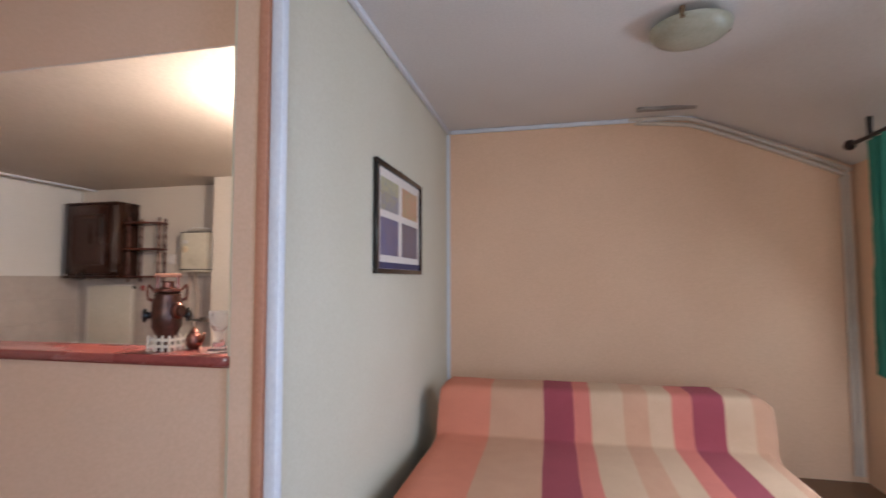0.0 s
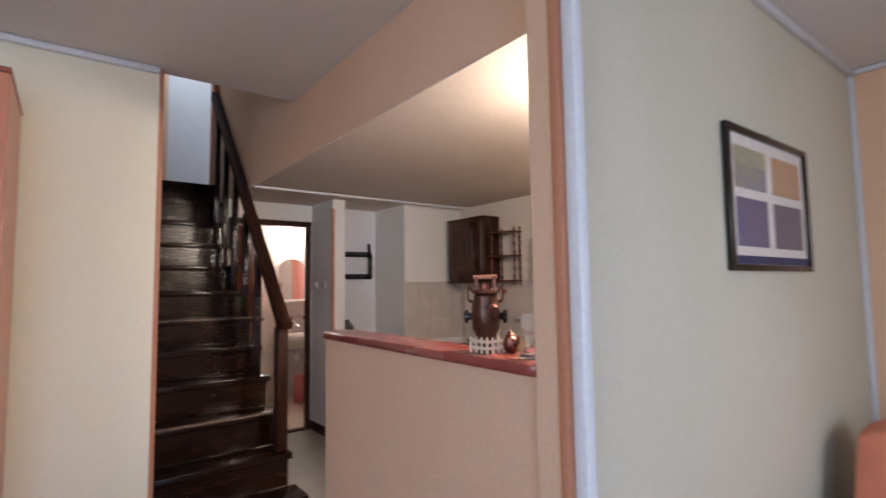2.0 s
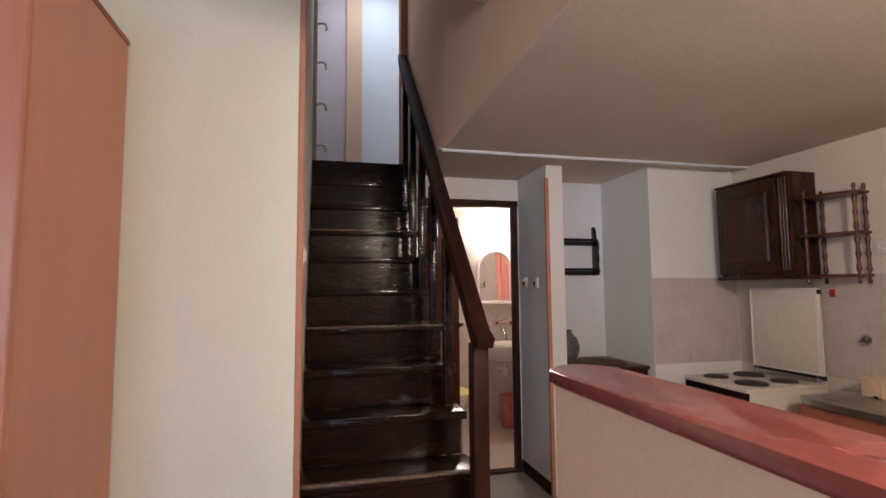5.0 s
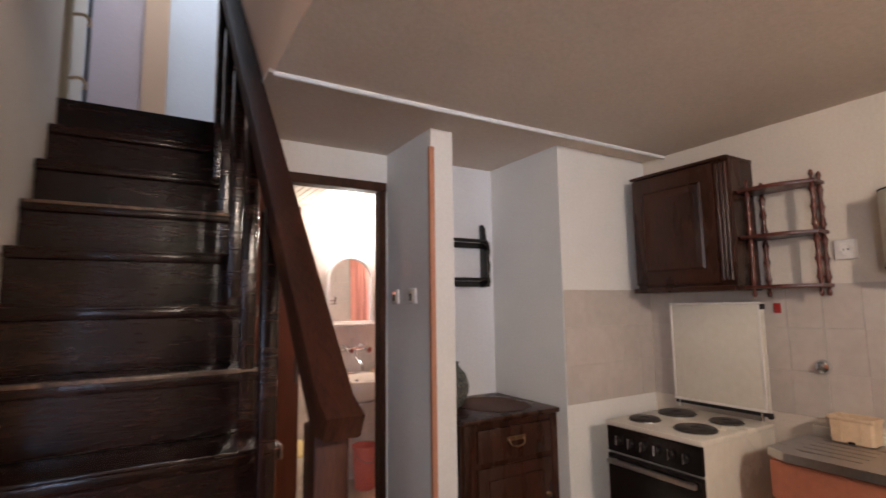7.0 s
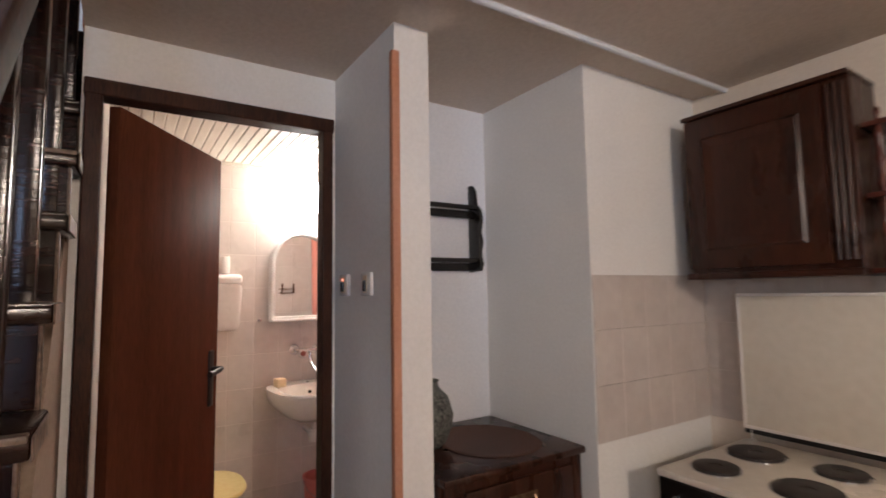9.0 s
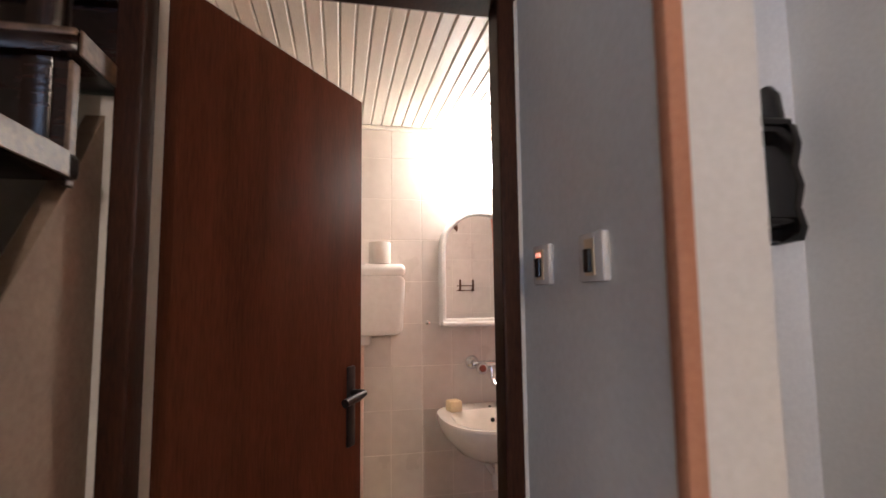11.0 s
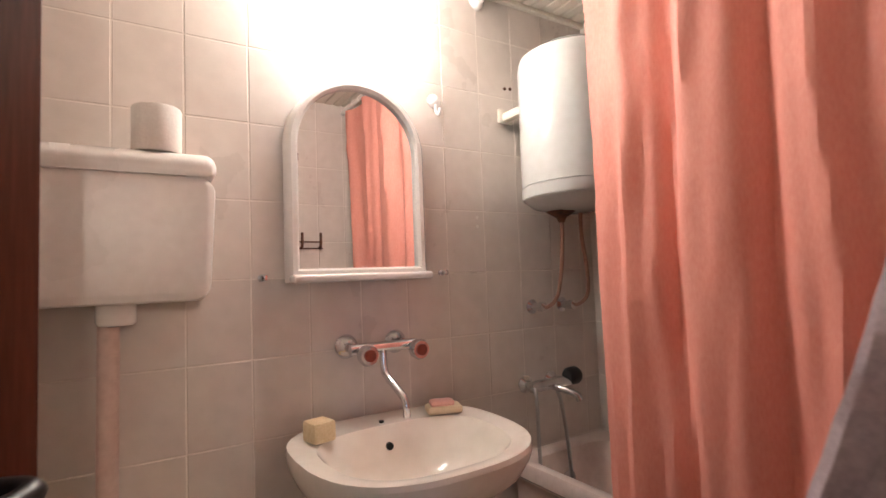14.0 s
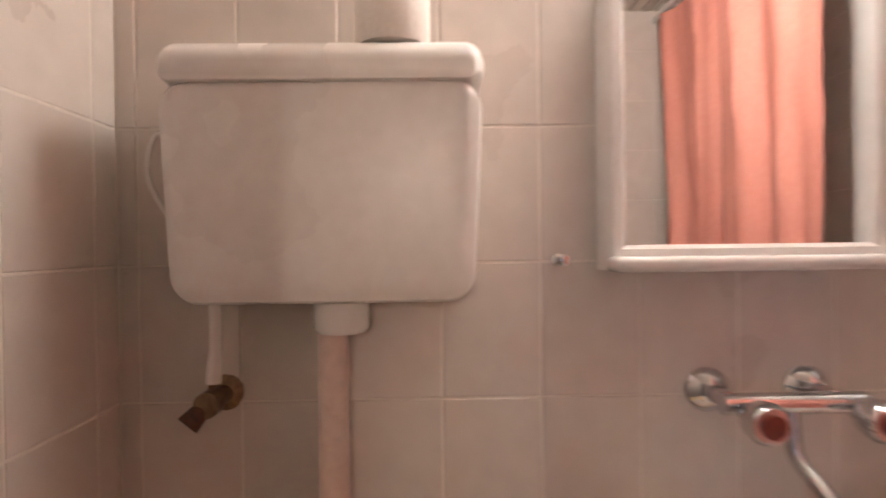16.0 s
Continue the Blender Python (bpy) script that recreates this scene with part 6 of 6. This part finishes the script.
for yy in (2.555, 3.10):
    k_ = thing("mirror_clip", (BX, yy, 1.25), "small chrome hook beside the mirror", "hook", group="chrome hooks")
    bm = bmesh.new()
    lathe(bm, [(0.010, 0.0), (0.010, 0.005), (0.005, 0.008), (0.005, 0.03), (0.009, 0.034), (0, 0.038)], (BX, yy, 1.25), axis="x", seg=12)
    part("peg", bm, CHROME, k_, smooth=True)
for yy, zz in ((3.395, 1.895), (3.42, 1.898), (3.25, 1.40), (3.25, 1.43)):
    bm = bmesh.new()
    lathe(bm, [(0.006, 0.0), (0.006, 0.003), (0, 0.003)], (BX, yy, zz), axis="x", seg=10)
    tagged(part("wall_plug", bm, RUST if zz > 1.5 else PAPER, None), "old screw plug in a bathroom tile", "wall plug", group="wall plugs")
hr = thing("coat_hook", (DWALL - 0.106, 3.06, 1.43), "small brown wire double coat hook on the tiles", "hook")
HXB = DWALL - 0.063
bm = B((HXB - 0.008, HXB, 3.01, 3.15, 1.415, 1.422), (HXB - 0.008, HXB, 3.01, 3.15, 1.45, 1.457))
part("plate", bm, RUST, hr)
for yy in (3.03, 3.13):
    bm = bmesh.new()
    tube(bm, smooth_path([(HXB - 0.006, yy, 1.42), (HXB - 0.035, yy, 1.43), (HXB - 0.04, yy, 1.50)], 5), 0.0075, 8)
    part("prong", bm, RUST, hr, smooth=True)

h2 = thing("robe_hook", (HXB, 3.01, 1.90), "small brown metal robe hook on the tiles", "hook")
bm = bmesh.new()
lathe(bm, [(0.016, 0.0), (0.017, -0.005), (0.008, -0.010), (0.0, -0.011)], (HXB, 3.01, 1.90), axis="x", seg=14)
part("rosette", bm, RUST, h2, smooth=True)
bm = bmesh.new()
tube(bm, smooth_path([(HXB - 0.008, 3.01, 1.895), (HXB - 0.025, 3.01, 1.875), (HXB - 0.042, 3.01, 1.885), (HXB - 0.045, 3.01, 1.92)], 5), 0.005, 8)
part("prong", bm, RUST, h2, smooth=True)

# ---- wall tiles, one by one ----
TW, TH, TG = 0.150, 0.204, 0.0028


def tile_mesh(name, w_, h_, d_, axis, material):
    """A tile with eased edges, its back at 0, facing +axis."""
    me = bpy.data.meshes.new(name)
    e = 0.0014
    loops = [[(0, 0, 0), (w_, 0, 0), (w_, h_, 0), (0, h_, 0)], [(0, 0, d_ - e), (w_, 0, d_ - e), (w_, h_, d_ - e), (0, h_, d_ - e)], [(e, e, d_), (w_ - e, e, d_), (w_ - e, h_ - e, d_), (e, h_ - e, d_)]]
    pts = [p for lp in loops for p in lp]
    conv = {"x": lambda p: (p[2], p[0], p[1]), "y": lambda p: (p[0], p[2], p[1]), "-y": lambda p: (p[0], -p[2], p[1]), "-x": lambda p: (-p[2], p[0], p[1]), "z": lambda p: p}[axis]
    faces = [(4 * j + i, 4 * j + (i + 1) % 4, 4 * j + 4 + (i + 1) % 4, 4 * j + 4 + i) for j in range(2) for i in range(4)] + [(8, 9, 10, 11)]
    bm = bmesh.new()
    vs_ = [bm.verts.new(conv(p)) for p in pts]
    fs = [bm.faces.new([vs_[i] for i in f]) for f in faces]
    bm.normal_update()
    want = Vector(conv((0, 0, 1)))
    if fs[-1].normal.dot(want) < 0:
        for f in fs:
            f.normal_flip()
    bm.to_mesh(me)
    bm.free()
    me.materials.append(material)
    return me


rnd = random.Random(5)
TILES = {}


def lay(parent, axis, origin, u_range, z_range, u0, z0, tw, th, material, gap=TG, skip=None):
    """Lay tiles over a stretch of wall; cut tiles at the ends get a mesh of their own size."""
    k0 = math.floor((u_range[0] - u0) / tw)
    r0 = math.floor((z_range[0] - z0) / th)
    r = r0
    while z0 + r * th < z_range[1] - 0.004:
        k = k0
        while u0 + k * tw < u_range[1] - 0.004:
            a, b = max(u0 + k * tw, u_range[0]) + gap / 2, min(u0 + (k + 1) * tw, u_range[1]) - gap / 2
            c, d = max(z0 + r * th, z_range[0]) + gap / 2, min(z0 + (r + 1) * th, z_range[1]) - gap / 2
            k += 1
            if b - a < 0.012 or d - c < 0.012 or (skip and skip((a + b) / 2, (c + d) / 2)):
                continue
            key = (axis, round(b - a, 3), round(d - c, 3), material.name)
            if key not in TILES:
                TILES[key] = tile_mesh("tile", b - a, d - c, 0.006, axis, material)
            o = new("tile", TILES[key])
            o.parent = parent
            off = rnd.uniform(-0.0003, 0.0003)
            o.location = {"x": (origin + off, a, c), "-x": (origin + off, a, c), "y": (a, origin + off, c), "-y": (a, origin + off, c)}[axis]
            o.rotation_euler = (rnd.uniform(-0.0015, 0.0015), rnd.uniform(-0.0015, 0.0015), rnd.uniform(-0.0015, 0.0015))
        r += 1


lay(bpy.data.objects["wall_bathroom_west"], "x", BX - 0.006, (BY0, BY1), (0.01, BCEIL), 2.08, 1.248, TW, TH, TILE_BATH)
lay(bpy.data.objects["wall_bathroom_south"], "y", BY0 - 0.006, (BX, -4.96), (0.01, BCEIL), BX + 0.05, 1.248, TW, TH, TILE_BATH)
lay(bpy.data.objects["wall_bathroom_north"], "-y", BY1 + 0.006, (BX, DWALL - 0.06), (0.01, BCEIL), BX + 0.05, 1.248, TW, TH, TILE_BATH)
lay(bpy.data.objects["wall_bathroom_east"], "-x", DWALL - 0.0565, (DY1 + 0.075, BY1), (0.01, BCEIL), 2.08, 1.248, TW, TH, TILE_BATH)
lay(bpy.data.objects["wall_kitchen"], "-y", KWALL - 0.0005, (NICHE_X + 0.008, -1.87), (0.86, 1.463), NICHE_X, 0.86, 0.15, 0.201, TILE_KITCHEN, 0.0008)
lay(bpy.data.objects["wall_chimney"], "x", NICHE_X + 0.0005, (NICHE_Y + 0.004, KWALL - 0.008), (0.86, 1.463), NICHE_Y + 0.004, 0.86, 0.15, 0.201, TILE_KITCHEN, 0.0008)
